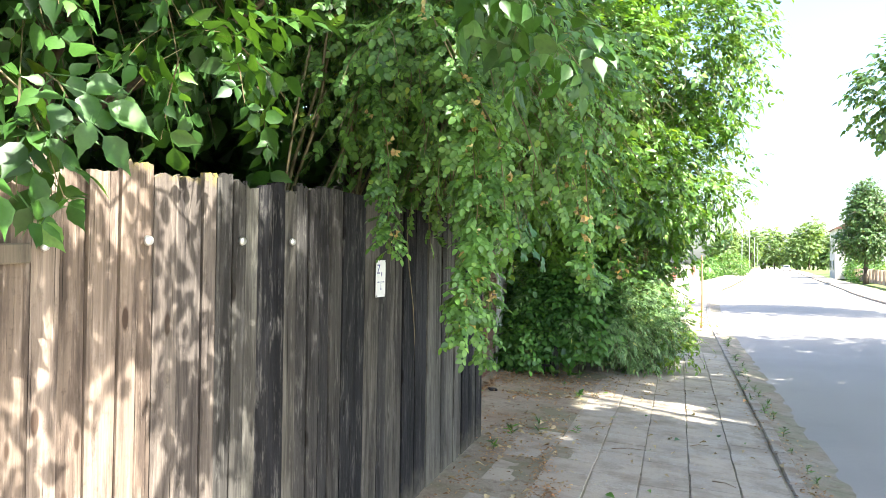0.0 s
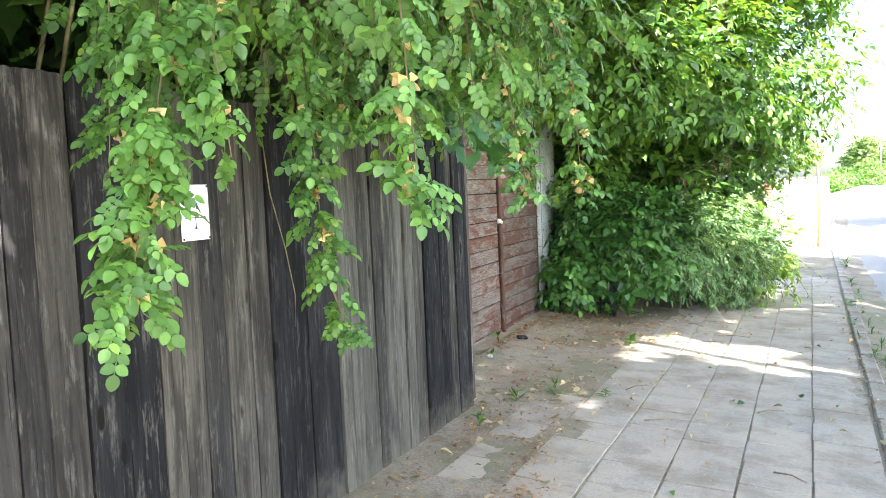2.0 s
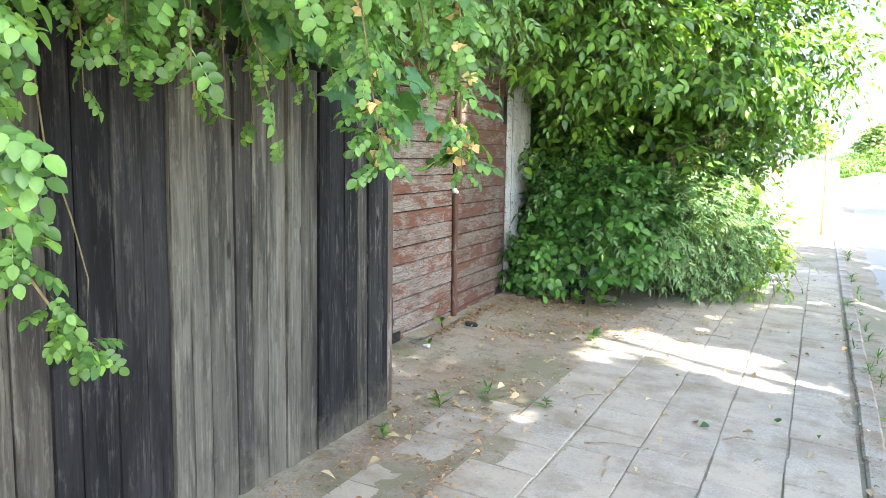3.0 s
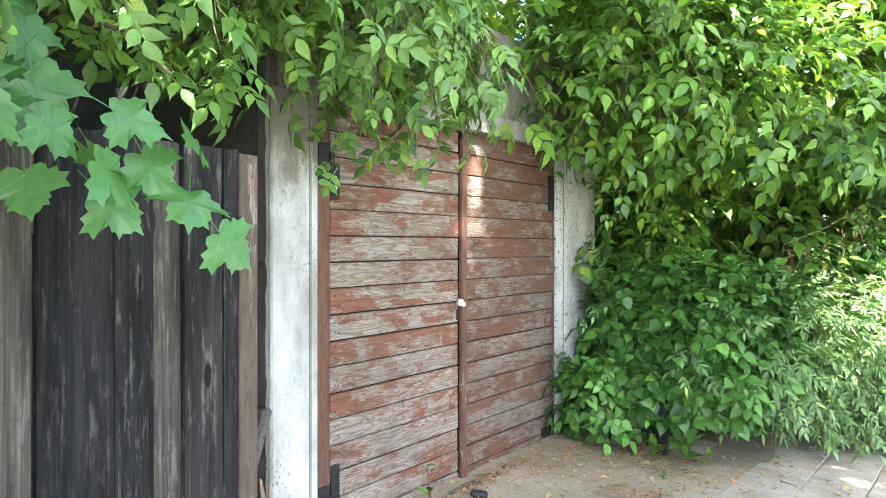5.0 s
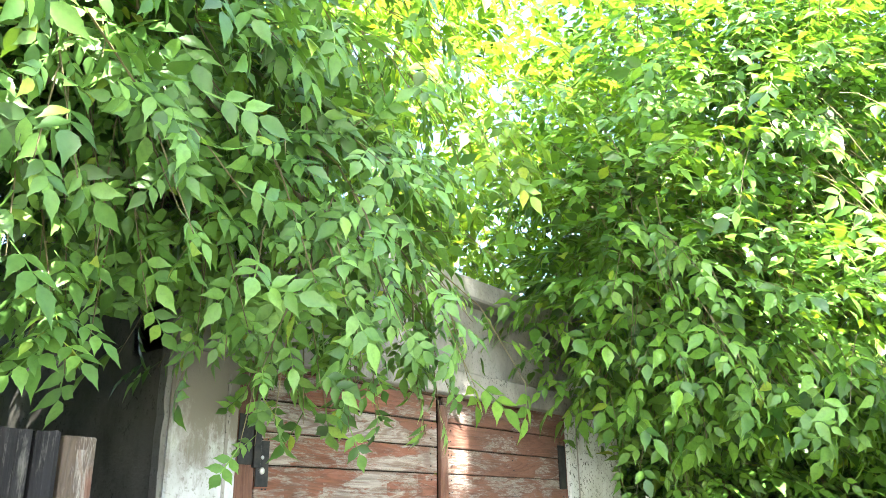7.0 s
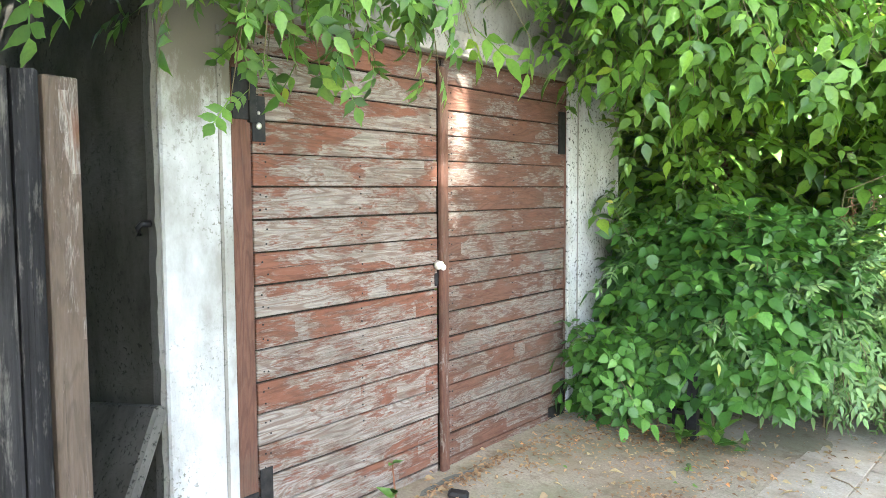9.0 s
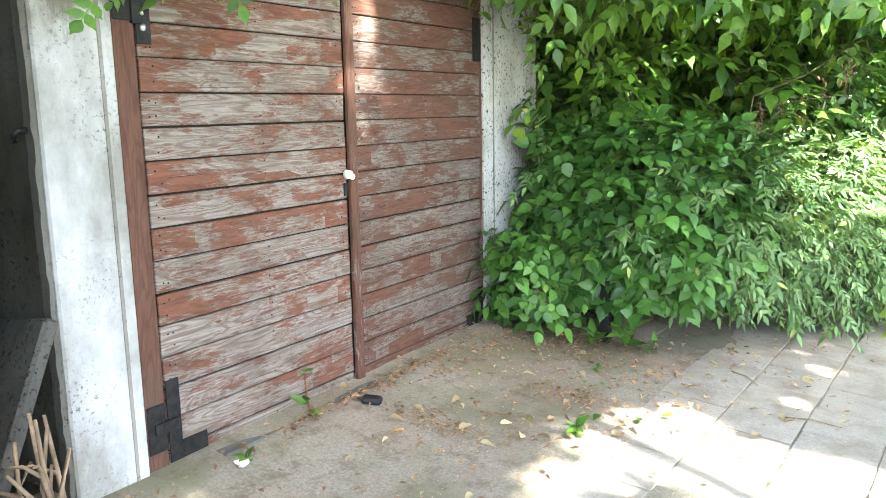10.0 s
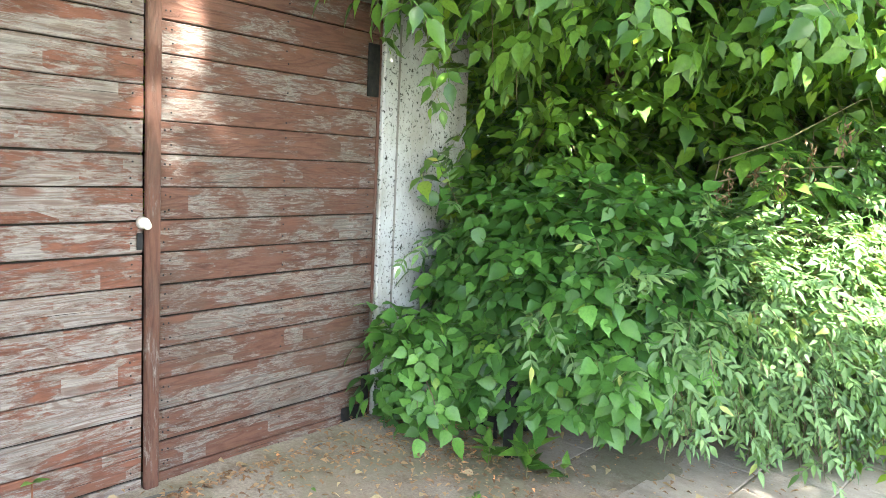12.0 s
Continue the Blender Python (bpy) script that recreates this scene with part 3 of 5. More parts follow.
tagged(new("garden_ground", strip_mesh("garden_ground", -16.0, -3.15, spaced(-14, 24, 1.0), M_SOIL, 0.0, 10, 0.03)), "dark soil added behind the fence to cut bounced light", "ground", kind="structure")
kv, kf = [], []
for j, y in enumerate(YS_FAR):
    for q, up in ((7.46, -0.05), (7.48, 0.10), (7.68, 0.115)):
        kv.append((kerb_x(y) + q, y, ground_z(kerb_x(y) + q, y) + up))
    if j:
        kf += [(3 * j - 3 + i, 3 * j - 2 + i, 3 * j + 1 + i, 3 * j + i) for i in range(2)]
tagged(new("kerb_across", mesh_of("kerb_across", kv, kf, M_KERB)), "pale concrete kerb across the road", "kerb", kind="structure")
tagged(new("dirt_verge", strip_mesh("dirt_verge", -3.2, 0.02, spaced(-6, 24, 0.08), M_DIRT, 0.0055, 60, 0.010)), "sandy trodden earth between fence, garage and slabs", "ground", kind="structure")
tagged(new("gutter", strip_mesh("gutter", 0.10, 0.48, spaced(-6, 24, 0.1) + YS_FAR[28:], M_DIRT, 0.004, 6, 0.012)), "dirty gutter strip with sand between kerb and asphalt", "gutter", kind="structure")
tagged(new("pavement_far", strip_mesh("pavement_far", -2.6, -0.02, YS_FAR[27:], M_SLAB, 0.0, 4)), "pale sunlit concrete pavement further along the street", "pavement", kind="structure")
tagged(new("pavement_across", strip_mesh("pavement_across", 7.66, 9.6, YS_FAR, M_SLAB, 0.12, 3)), "pale concrete pavement across the road", "pavement", kind="structure")

# ---- plank fence ----
KINK, FENCE_Y1 = (-1.45, 3.35), (-1.388, 6.70)


def fence_place(d):
    """Place and yaw of the fence at a distance from the bend, ahead positive."""
    if d >= 0:
        v = Vector((FENCE_Y1[0] - KINK[0], FENCE_Y1[1] - KINK[1], 0)).normalized()
    else:
        v = Vector((0.235, 1.0, 0)).normalized()
    return Vector((KINK[0], KINK[1], 0)) + v * d, math.degrees(math.atan2(-v.x, v.y))


def plank_mesh(name, w, h, t, ragged, mat, rng):
    """An upright plank, its foot at the origin, with an uneven or broken top."""
    n = 5
    tops = [h + (rng.uniform(-0.018, 0.010) if ragged else rng.uniform(-0.004, 0.004)) for _ in range(n + 1)]
    vs, fs = [], []
    for x in (-t, 0.0):
        for i in range(n + 1):
            y = -w / 2 + w * i / n
            c = 0.004 if i in (0, n) and x == 0.0 else 0.0
            vs += [(x - c, y, 0), (x - c, y, h * 0.5), (x - c, y, tops[i])]
    m = 3 * (n + 1)
    for i in range(n):
        for k in range(2):
            a = 3 * i + k
            fs.append((a + 1, a + 4, a + 3, a))
            fs.append((m + a, m + a + 3, m + a + 4, m + a + 1))
        a = 3 * i + 2
        fs.append((a, m + a, m + a + 3, a + 3))
    for i in (0, n):
        for k in range(2):
            a = 3 * i + k
            q = (a, m + a, m + a + 1, a + 1)
            fs.append(q[::-1] if i == 0 else q)
    return mesh_of(name, vs, fs, mat)


rng = random.Random(5)
fence = thing("plank_fence", "tall weathered grey plank fence with a ragged lichened top beside the pavement", "fence", kind="structure")
d = -5.0
while d < 3.33:
    left = d < -0.02
    w = rng.choice((0.075, 0.085, 0.10, 0.115)) if left else rng.choice((0.10, 0.115, 0.13, 0.15))
    if d < 0 < d + w:
        w = -d + 0.001
    w = min(w, 3.352 - d)
    p, yaw = fence_place(d + w / 2)
    top = (1.90 + rng.uniform(-0.025, 0.03)) if left else 1.925 - 0.012 * d
    foot = ground_z(p.x, p.y) - 0.03
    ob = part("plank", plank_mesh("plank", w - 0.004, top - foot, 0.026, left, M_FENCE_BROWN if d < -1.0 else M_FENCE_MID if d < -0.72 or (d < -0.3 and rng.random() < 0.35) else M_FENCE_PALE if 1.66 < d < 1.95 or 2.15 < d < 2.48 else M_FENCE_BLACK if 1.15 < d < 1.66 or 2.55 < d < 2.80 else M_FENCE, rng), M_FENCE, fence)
    out = rng.choice((0.0, 0.003, 0.006)) if left else rng.choice((0.0, 0.003, 0.008))
    ob.matrix_local = Matrix.Translation((p.x, p.y, foot)) @ pose(out, 0, 0, rng.uniform(-0.3, 0.3), rng.uniform(-0.3, 0.3), yaw)
    d += w + (rng.choice((-0.003, -0.002, 0.0)) if left else rng.choice((0.0, 0.002, 0.004, 0.007)))
for z in (0.5, 1.55):
    for a, b in ((-5.0, 0.0), (0.0, 3.30)):
        p, yaw = fence_place((a + b) / 2 + 0.001)
        ob = part("rail", boxed(-0.085, -0.034, -(b - a) / 2, (b - a) / 2, -0.05, 0.05, bevel=0.004), M_FENCE, fence)
        ob.matrix_local = pose(p.x, p.y, z, 0, 0, yaw)

# ---- garage ----
GX = -1.94
garage = thing("garage", "old whitewashed garage front with concrete lintel and flat roof", "garage", kind="structure")
part("side_wall", boxed(-6.0, GX - 0.058, 7.37, 7.62, 0.0, 2.72), M_DARKWALL, garage, "dark plaster side wall with shade in its colour")
part("pier", boxed(GX - 0.056, GX + 0.03, 7.36, 7.66, 0.0, 2.5, bevel=0.008), M_WHITE, garage, "flaking whitewashed pier")
part("pier", boxed(GX - 0.30, GX + 0.02, 10.25, 10.97, 0.0, 2.5, bevel=0.008), M_MOULD, garage, "mould-specked whitewashed pier")
part("lintel", boxed(GX - 0.28, GX + 0.06, 7.37, 10.95, 2.27, 2.40, bevel=0.006), M_CONCRETE, garage)
part("front_wall", boxed(GX - 0.26, GX - 0.02, 7.37, 10.95, 2.40, 2.80, bevel=0.006), M_CONCRETE, garage)
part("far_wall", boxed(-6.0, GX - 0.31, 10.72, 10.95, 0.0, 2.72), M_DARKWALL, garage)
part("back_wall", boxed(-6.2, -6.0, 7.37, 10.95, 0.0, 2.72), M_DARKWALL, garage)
part("roof", boxed(-6.3, GX + 0.10, 7.25, 11.05, 2.80, 2.92, bevel=0.01), M_CONCRETE, garage)

gate = thing("garage_gate", "closed double garage gate of horizontal boards with flaking red-brown paint", "gate", (GX, 8.95, 0.14))
for y0, y1 in ((7.775, 8.925), (8.985, 10.225)):
    leaf = part("gate_leaf", boxed(-0.05, -0.022, y0 - 8.95, y1 - 8.95, 0.0, 2.11), M_DARK_WOOD, gate)
    for i in range(17):
        z0 = max(0.0, -0.06 + i * 0.1283)
        z1 = min(2.12, -0.06 + (i + 1) * 0.1283 - rng.choice((0.004, 0.006, 0.009)))
        bm = boxed(-0.02, 0.0 + rng.uniform(-0.003, 0.003), -(y1 - y0) / 2, (y1 - y0) / 2, 0, z1 - z0, bevel=0.003)
        ob = part("board", bm, M_GATE if y0 < 8.5 else M_GATE_SHADED, leaf)
        ob.location = (0, (y0 + y1) / 2 - 8.95, z0)
for leaf, y0, y1 in zip([c for c in gate.children if c.name.startswith("gate_leaf")], (7.775, 8.985), (8.925, 10.225)):
    bm = bmesh.new()
    for i in range(17):
        for y in (y0 + 0.03, y0 + 0.055, (y0 + y1) / 2 + 0.02, y1 - 0.05):
            for dz in (0.035, 0.092):
                z = -0.06 + i * 0.1283 + dz + rng.uniform(-0.006, 0.006)
                if 0.02 < z < 2.08 and rng.random() < 0.75:
                    bmesh.ops.create_cone(bm, cap_ends=True, segments=6, radius1=0.0042, radius2=0.003, depth=0.003, matrix=Matrix.Translation((0.0045, y - 8.95 + rng.uniform(-0.006, 0.006), z)) @ Matrix.Rotation(radians(90), 4, "Y"))
    part("nailing", bm, M_IRON, leaf)["kind"] = "stuff"
part("cover_strip", boxed(0.002, 0.03, -0.025, 0.035, -0.01, 2.07, bevel=0.006), M_GATE_TRIM, gate)
part("frame_post", boxed(-0.04, 0.012, -1.286, -1.188, -0.01, 2.13, bevel=0.006), M_GATE_TRIM, gate)
part("frame_post", boxed(-0.04, 0.004, 1.279, 1.297, -0.01, 2.13, bevel=0.006), M_GATE_TRIM, gate)
part("frame_head", boxed(-0.06, -0.003, -1.187, 1.284, 2.121, 2.132), M_GATE_TRIM, gate)


# gate fittings
def fitting(name, y0, y1, z0, z1, thick=0.006, lift=0.002, mat=None, label=""):
    ob = part(name, boxed(lift, lift + thick, y0 - 8.95, y1 - 8.95, z0 - 0.14, z1 - 0.14, bevel=0.0015), mat or M_IRON, gate, label)
    return ob


M_BOLT = plain("dull_zinc", (0.55, 0.55, 0.53), 0.45, 0.6, 0.2, 30)
M_LOCK = plain("white_enamel", (0.75, 0.73, 0.66), 0.4, 0, 0.1, 30)
fitting("hinge_plate", 7.772, 7.835, 1.79, 1.965, 0.006, 0.003)
fitting("hinge_frame_plate", 7.672, 7.755, 1.87, 2.06, 0.006, 0.013)
fitting("hinge_knuckle", 7.745, 7.778, 1.86, 2.02, 0.022, 0.006)
fitting("hinge_plate", 7.772, 7.835, 0.145, 0.50, 0.006, 0.003)
fitting("hinge_frame_plate", 7.672, 7.755, 0.225, 0.42, 0.006, 0.013)
fitting("hinge_strap", 7.70, 7.81, 0.30, 0.345, 0.008, 0.020)
fitting("corner_plate", 7.836, 7.96, 0.142, 0.235, 0.005, 0.003)
fitting("hinge_plate", 10.14, 10.222, 1.82, 2.08, 0.007, 0.003)
fitting("hinge_plate", 10.17, 10.224, 0.17, 0.40, 0.006, 0.003)
fitting("corner_plate", 10.03, 10.169, 0.17, 0.245, 0.005, 0.003)
fitting("keyhole_plate", 8.895, 8.922, 1.12, 1.185, 0.006, 0.003)
for y, z, r in ((7.80, 1.85, 0.014), (7.80, 1.90, 0.008)):
    bm = bmesh.new()
    bmesh.ops.create_uvsphere(bm, u_segments=10, v_segments=6, radius=r, matrix=Matrix.Translation((0.011, y - 8.95, z - 0.14)) @ Matrix.Diagonal((0.5, 1, 1, 1)))
    part("bolt", bm, M_BOLT, gate, "", True)
bm = bmesh.new()
bmesh.ops.create_cone(bm, cap_ends=True, segments=16, radius1=0.025, radius2=0.019, depth=0.03, matrix=Matrix.Translation((0.022, -0.035, 1.085)) @ Matrix.Rotation(radians(90), 4, "Y"))
bmesh.ops.create_uvsphere(bm, u_segments=10, v_segments=6, radius=0.016, matrix=Matrix.Translation((0.040, -0.03, 1.075)))
part("lock_knob", bm, M_LOCK, gate, "chipped white round lock cover", True)

# pier details
part("pier_groove", boxed(GX + 0.031, GX + 0.034, 7.596, 7.610, 0.16, 2.2), M_CONCRETE, garage)
part("pier_groove", boxed(GX + 0.021, GX + 0.024, 10.355, 10.368, 0.16, 2.2), M_CONCRETE, garage)
er = random.Random(3)
ev, ef = [], []
for k in range(70):
    z = 0.10 + k * 0.035
    q = er.uniform(0, 0.009)
    ev += [(GX - 0.045, 7.359, z), (GX - 0.045, 7.352 - q * 0.5, z), (GX + 0.020 - q, 7.342 - q * 0.4, z), (GX + 0.020 - q * 0.7, 7.359, z)]
    if k:
        b0 = 4 * k
        ef += [(b0 - 4 + i, b0 - 4 + (i + 1) % 4, b0 + (i + 1) % 4, b0 + i) for i in range(4)]
part("broken_edge", mesh_of("broken_edge", ev, ef, M_OLD_SLAB), M_OLD_SLAB, garage, "crumbling plaster edge")
part("wall_hook", tubes_mesh("wall_hook", [([(GX - 0.02, 7.36, 1.49), (GX - 0.02, 7.31, 1.49), (GX - 0.02, 7.295, 1.475), (GX - 0.02, 7.30, 1.45)], [0.012, 0.012, 0.012, 0.012])], M_IRON), M_IRON, garage, "rusty iron hook")
sill = tagged(new("threshold_beam", bm_mesh("threshold_beam", boxed(-1.905, -1.79, 7.93, 9.80, 0.06, 0.158, bevel=0.014), M_OLD_SLAB)), "mossy worn threshold beam at the foot of the gate", "threshold")

# brown post at the fence's end, with a leaning slab and sticks in the gap
M_POST = peeling_paint("flaking_brown_post_paint", 0.60, 1.0, ((0.065, 0.048, 0.036), (0.10, 0.074, 0.056), (0.13, 0.10, 0.078)), upright=True)
post = tagged(new("brown_post", bm_mesh("brown_post", boxed(-0.012, 0.012, -0.047, 0.047, 0, 1.80, bevel=0.004), M_POST)), "flat brown-painted post with flaking paint at the fence end", "post")
post.matrix_world = pose(-1.42, 6.768, 0.08, 0, 0.0, 8)
slab = tagged(new("leaning_slab", bm_mesh("leaning_slab", boxed(-0.42, 0.0, -0.028, 0.028, 0, 0.90, bevel=0.012), M_DARK_SLAB)), "broken concrete slab leaning in the gap beside the garage", "slab")
up_slab = Vector((-0.12, 0.42, 0.78)).normalized()
out_slab = Vector((0, -0.88, 0.47))
side_slab = out_slab.cross(up_slab).normalized() * -1
slab.matrix_world = Matrix.Translation((-1.76, 6.90, 0.08)) @ Matrix((side_slab, side_slab.cross(up_slab) * -1, up_slab)).transposed().to_4x4()
sticks = thing("dry_sticks", "small heap of bare dry sticks beside the whitewashed pier", "sticks", (-1.70, 7.21, 0.12))
for k in range(9):
    a, h = er.uniform(-0.12, 0.08), er.uniform(0.26, 0.52)
    b = Vector((a + er.uniform(-0.10, 0.12), er.uniform(-0.20, 0.05), h))
    elbow = Vector((a, 0, 0)).lerp(b, 0.6) + Vector((er.uniform(-0.07, 0.07), er.uniform(-0.07, 0.05), 0))
    run = [Vector((a, er.uniform(-0.06, 0.06), -0.01)), elbow, b]
    part("stick", tubes_mesh("stick", [(run, [0.011, 0.009, 0.006])], M_STICK), M_STICK, sticks)
    if k % 2:
        side = elbow + Vector((er.uniform(-0.16, 0.16), er.uniform(-0.14, 0.02), er.uniform(-0.06, 0.12)))
        part("side_stick", tubes_mesh("side_stick", [([elbow, elbow.lerp(side, 0.5) + Vector((0, 0, 0.02)), side], [0.008, 0.006, 0.004])], M_STICK), M_STICK, sticks)

# ---- fence fittings ----
for dd, z, r in ((-1.39, 1.62, 0.014), (-1.0, 1.65, 0.019), (-0.535, 1.66, 0.018), (-0.225, 1.665, 0.016)):
    p, yaw = fence_place(dd)
    bm = bmesh.new()
    bmesh.ops.create_cone(bm, cap_ends=True, segments=14, radius1=r, radius2=r * 0.8, depth=0.012, matrix=Matrix.Translation((0.022, 0, 0)) @ Matrix.Rotation(radians(90), 4, "Y"))
    bmesh.ops.create_uvsphere(bm, u_segments=10, v_segments=6, radius=r * 0.4, matrix=Matrix.Translation((0.027, 0, 0)) @ Matrix.Diagonal((0.4, 1, 1, 1)))
    ob = part("fence_bolt", bm, M_BOLT, fence, "dull zinc bolt head", True)
    ob.matrix_local = pose(p.x, p.y, z, 0, 0, yaw)
p, yaw = fence_place(-1.47)
ob = part("rail_stub", boxed(0.018, 0.035, -0.10, 0.03, -0.03, 0.03, bevel=0.005), M_FENCE_BROWN, fence, "short weathered block nailed to the planks")
ob.matrix_local = pose(p.x, p.y, 1.60, 3, 0, yaw)
p, yaw = fence_place(0.755)
sign = thing("hydrant_sign", "small white enamel sign with a blue letter Z on planks", "sign", (p.x + 0.016, p.y, 1.39))
sign.rotation_euler = (0, 0, radians(yaw))
M_ENAMEL, M_BLUE = plain("white_sign_enamel", (0.80, 0.80, 0.78), 0.3, 0, 0.05, 20), plain("blue_sign_paint", (0.03, 0.035, 0.22), 0.4, 0, 0.1)
part("plate", boxed(-0.001, 0.003, -0.073, 0.073, 0, 0.20, bevel=0.001), M_ENAMEL, sign)
curve = bpy.data.curves.new("letter", "FONT")
curve.body, curve.size, curve.extrude = "Z", 0.072, 0.0006
curve.materials.append(M_BLUE)
letter = new("letter", curve)
letter.parent = sign
letter.matrix_local = Matrix(((0, 0, 1, 0.0042), (1, 0, 0, -0.062), (0, 1, 0, 0.128), (0, 0, 0, 1)))
for y0, y1, z0, z1 in ((-0.045, 0.045, 0.080, 0.083), (-0.0015, 0.0015, 0.045, 0.080), (0.005, 0.013, 0.112, 0.135), (-0.052, -0.040, 0.078, 0.085), (0.040, 0.052, 0.078, 0.085), (-0.005, 0.005, 0.040, 0.050)):
    part("mark", boxed(0.0032, 0.0042, y0, y1, z0, z1), M_BLUE, sign)
for y, z in ((-0.066, 0.193), (0.066, 0.193), (-0.066, 0.007), (0.066, 0.007)):
    part("screw", boxed(0.003, 0.006, y - 0.004, y + 0.004, z - 0.004, z + 0.004, bevel=0.001), M_IRON, sign)

# ---- iron railing in the bramble ----
railing = thing("iron_railing", "low black iron railing swallowed by the bramble bush", "railing", (-1.17, 10.44, 0.0))
part("post", boxed(-0.03, 0.03, -0.03, 0.03, 0.0, 0.50, bevel=0.003), M_IRON, railing)
for k in range(8):
    x = -0.08 * (k + 1)
    part("bar", boxed(x - 0.008, x + 0.008, 0.10 - 0.008, 0.10 + 0.008, 0.1, 0.55), M_IRON, railing)
for z in (0.2, 0.5):
    part("rail", boxed(-0.70, 0.03, 0.085, 0.115, z, z + 0.03), M_IRON, railing)


# ---- trees and shrubs ----
def moved(blobs, root):
    return [(b[0] - root[0], b[1] - root[1], b[2] - root[2], *b[3:]) for b in blobs]


def limb(a, b, r0, r1, sag=0.0, n=5, seed=0, wob=0.08):
    q = random.Random(seed)
    a, b = Vector(a), Vector(b)
    pts = []
    for i in range(n + 1):
        u = i / n
        w = Vector((q.uniform(-wob, wob), q.uniform(-wob, wob), q.uniform(-wob, wob) * 0.5)) if 0 < i < n else Vector()
        pts.append(a.lerp(b, u) + w + Vector((0, 0, sag * 4 * u * (1 - u))))
    return pts, [r0 + (r1 - r0) * i / n for i in range(n + 1)]


def rooted(kind, label, category, root, trunk, limbs, mat=None):
    """A woody plant: its Empty, a trunk part and its limbs."""
    t = thing(kind, label, category, root)
    o = Vector(root)
    for name, runs in (("trunk", trunk), ("limb", limbs)):
        for k, (a, b, r0, r1, sag) in enumerate(runs):
            run = limb(Vector(a) - o, Vector(b) - o, r0, r1, sag, 6, k * 7 + len(runs))
            part(name, tubes_mesh(name, [run], mat or M_BARK, 8), mat or M_BARK, t)
    return t


# broad-leaved tree behind the fence
root = (-2.75, 2.9, 0.1)
elder = rooted("elder_tree", "broad-leaved tree with drooping leaves and dark boughs behind the plank fence", "tree", root,
               [(root, (-2.45, 2.75, 2.1), 0.07, 0.055, 0), ((-2.45, 2.75, 2.1), (-1.9, 2.3, 3.4), 0.055, 0.03, 0.05)],
               [((-2.45, 2.75, 2.1), (-2.9, 1.2, 3.2), 0.035, 0.012, 0.1), ((-2.45, 2.75, 2.0), (-1.5, 3.5, 2.9), 0.03, 0.01, 0.1), ((-2.4, 2.7, 2.3), (-1.2, 1.6, 2.8), 0.025, 0.012, 0.15), ((-1.2, 1.6, 2.8), (-0.65, 1.45, 2.88), 0.012, 0.005, 0.03), ((-1.2, 1.6, 2.8), (-0.85, 2.3, 2.75), 0.010, 0.004, 0.03), ((-1.2, 1.6, 2.8), (-1.0, 0.7, 2.85), 0.010, 0.004, 0.03)])
# the blob at height 4.9 is unseen, added to keep sky off the interior
crown(elder, moved([(-2.35, 2.5, 3.05, 0.75, 1.5, 0.62), (-2.3, 0.7, 3.0, 0.8, 1.2, 0.65), (-2.4, 3.6, 3.45, 0.8, 1.1, 0.6), (-3.0, 2.4, 4.9, 1.9, 3.2, 0.6), (-3.1, 0.4, 2.6, 0.7, 1.6, 0.8), (-2.2, 2.2, 3.9, 1.0, 2.2, 0.6)], root), 3300, 5, ELDER, 0.160, 0.30, M_LEAF_ELDER, 0.35)
crown(elder, moved([(-1.60, 1.75, 2.08, 0.14, 0.20, 0.12), (-1.55, 2.45, 2.40, 0.15, 0.35, 0.12), (-1.65, 3.1, 2.45, 0.15, 0.25, 0.12), (-1.5, 1.0, 2.5, 0.2, 0.4, 0.25)], root), 40, 5, ELDER, 0.18, 0.22, M_LEAF_ELDER, 0.1, name="spray")

# leafy twigs of its bough over the pavement, which dapple the fence: place along the fence, height and size of each patch of shade
DAPPLE = [(-1.30, 1.70, 0.07), (-1.38, 1.52, 0.09), (-1.20, 1.50, 0.09), (-1.06, 1.66, 0.05), (-0.92, 1.50, 0.07), (-1.27, 1.38, 0.06), (-0.73, 1.22, 0.08), (-0.68, 1.06, 0.07), (-0.80, 1.02, 0.05),
          (-1.58, 1.33, 0.06), (-1.54, 1.00, 0.06), (-0.50, 1.42, 0.12), (-0.36, 1.15, 0.09), (-0.58, 1.66, 0.12), (-0.25, 1.5, 0.14), (-0.05, 1.2, 0.16), (-0.1, 0.8, 0.09), (-1.9, 1.6, 0.10), (-2.0, 1.1, 0.08)]
for q, (dd, z, rr) in enumerate(DAPPLE):
    p, yaw = fence_place(dd)
    c = p + Vector((0, 0, z)) + to_sun * (1.75 + 0.25 * (q % 3))
    crown(elder, moved([(*c, rr, rr, rr * 0.7)], root), int(3 + 70 * rr), 3, ELDER, 0.150, 0.09, M_LEAF_ELDER, 0.1, name="overhang", r=0.003)

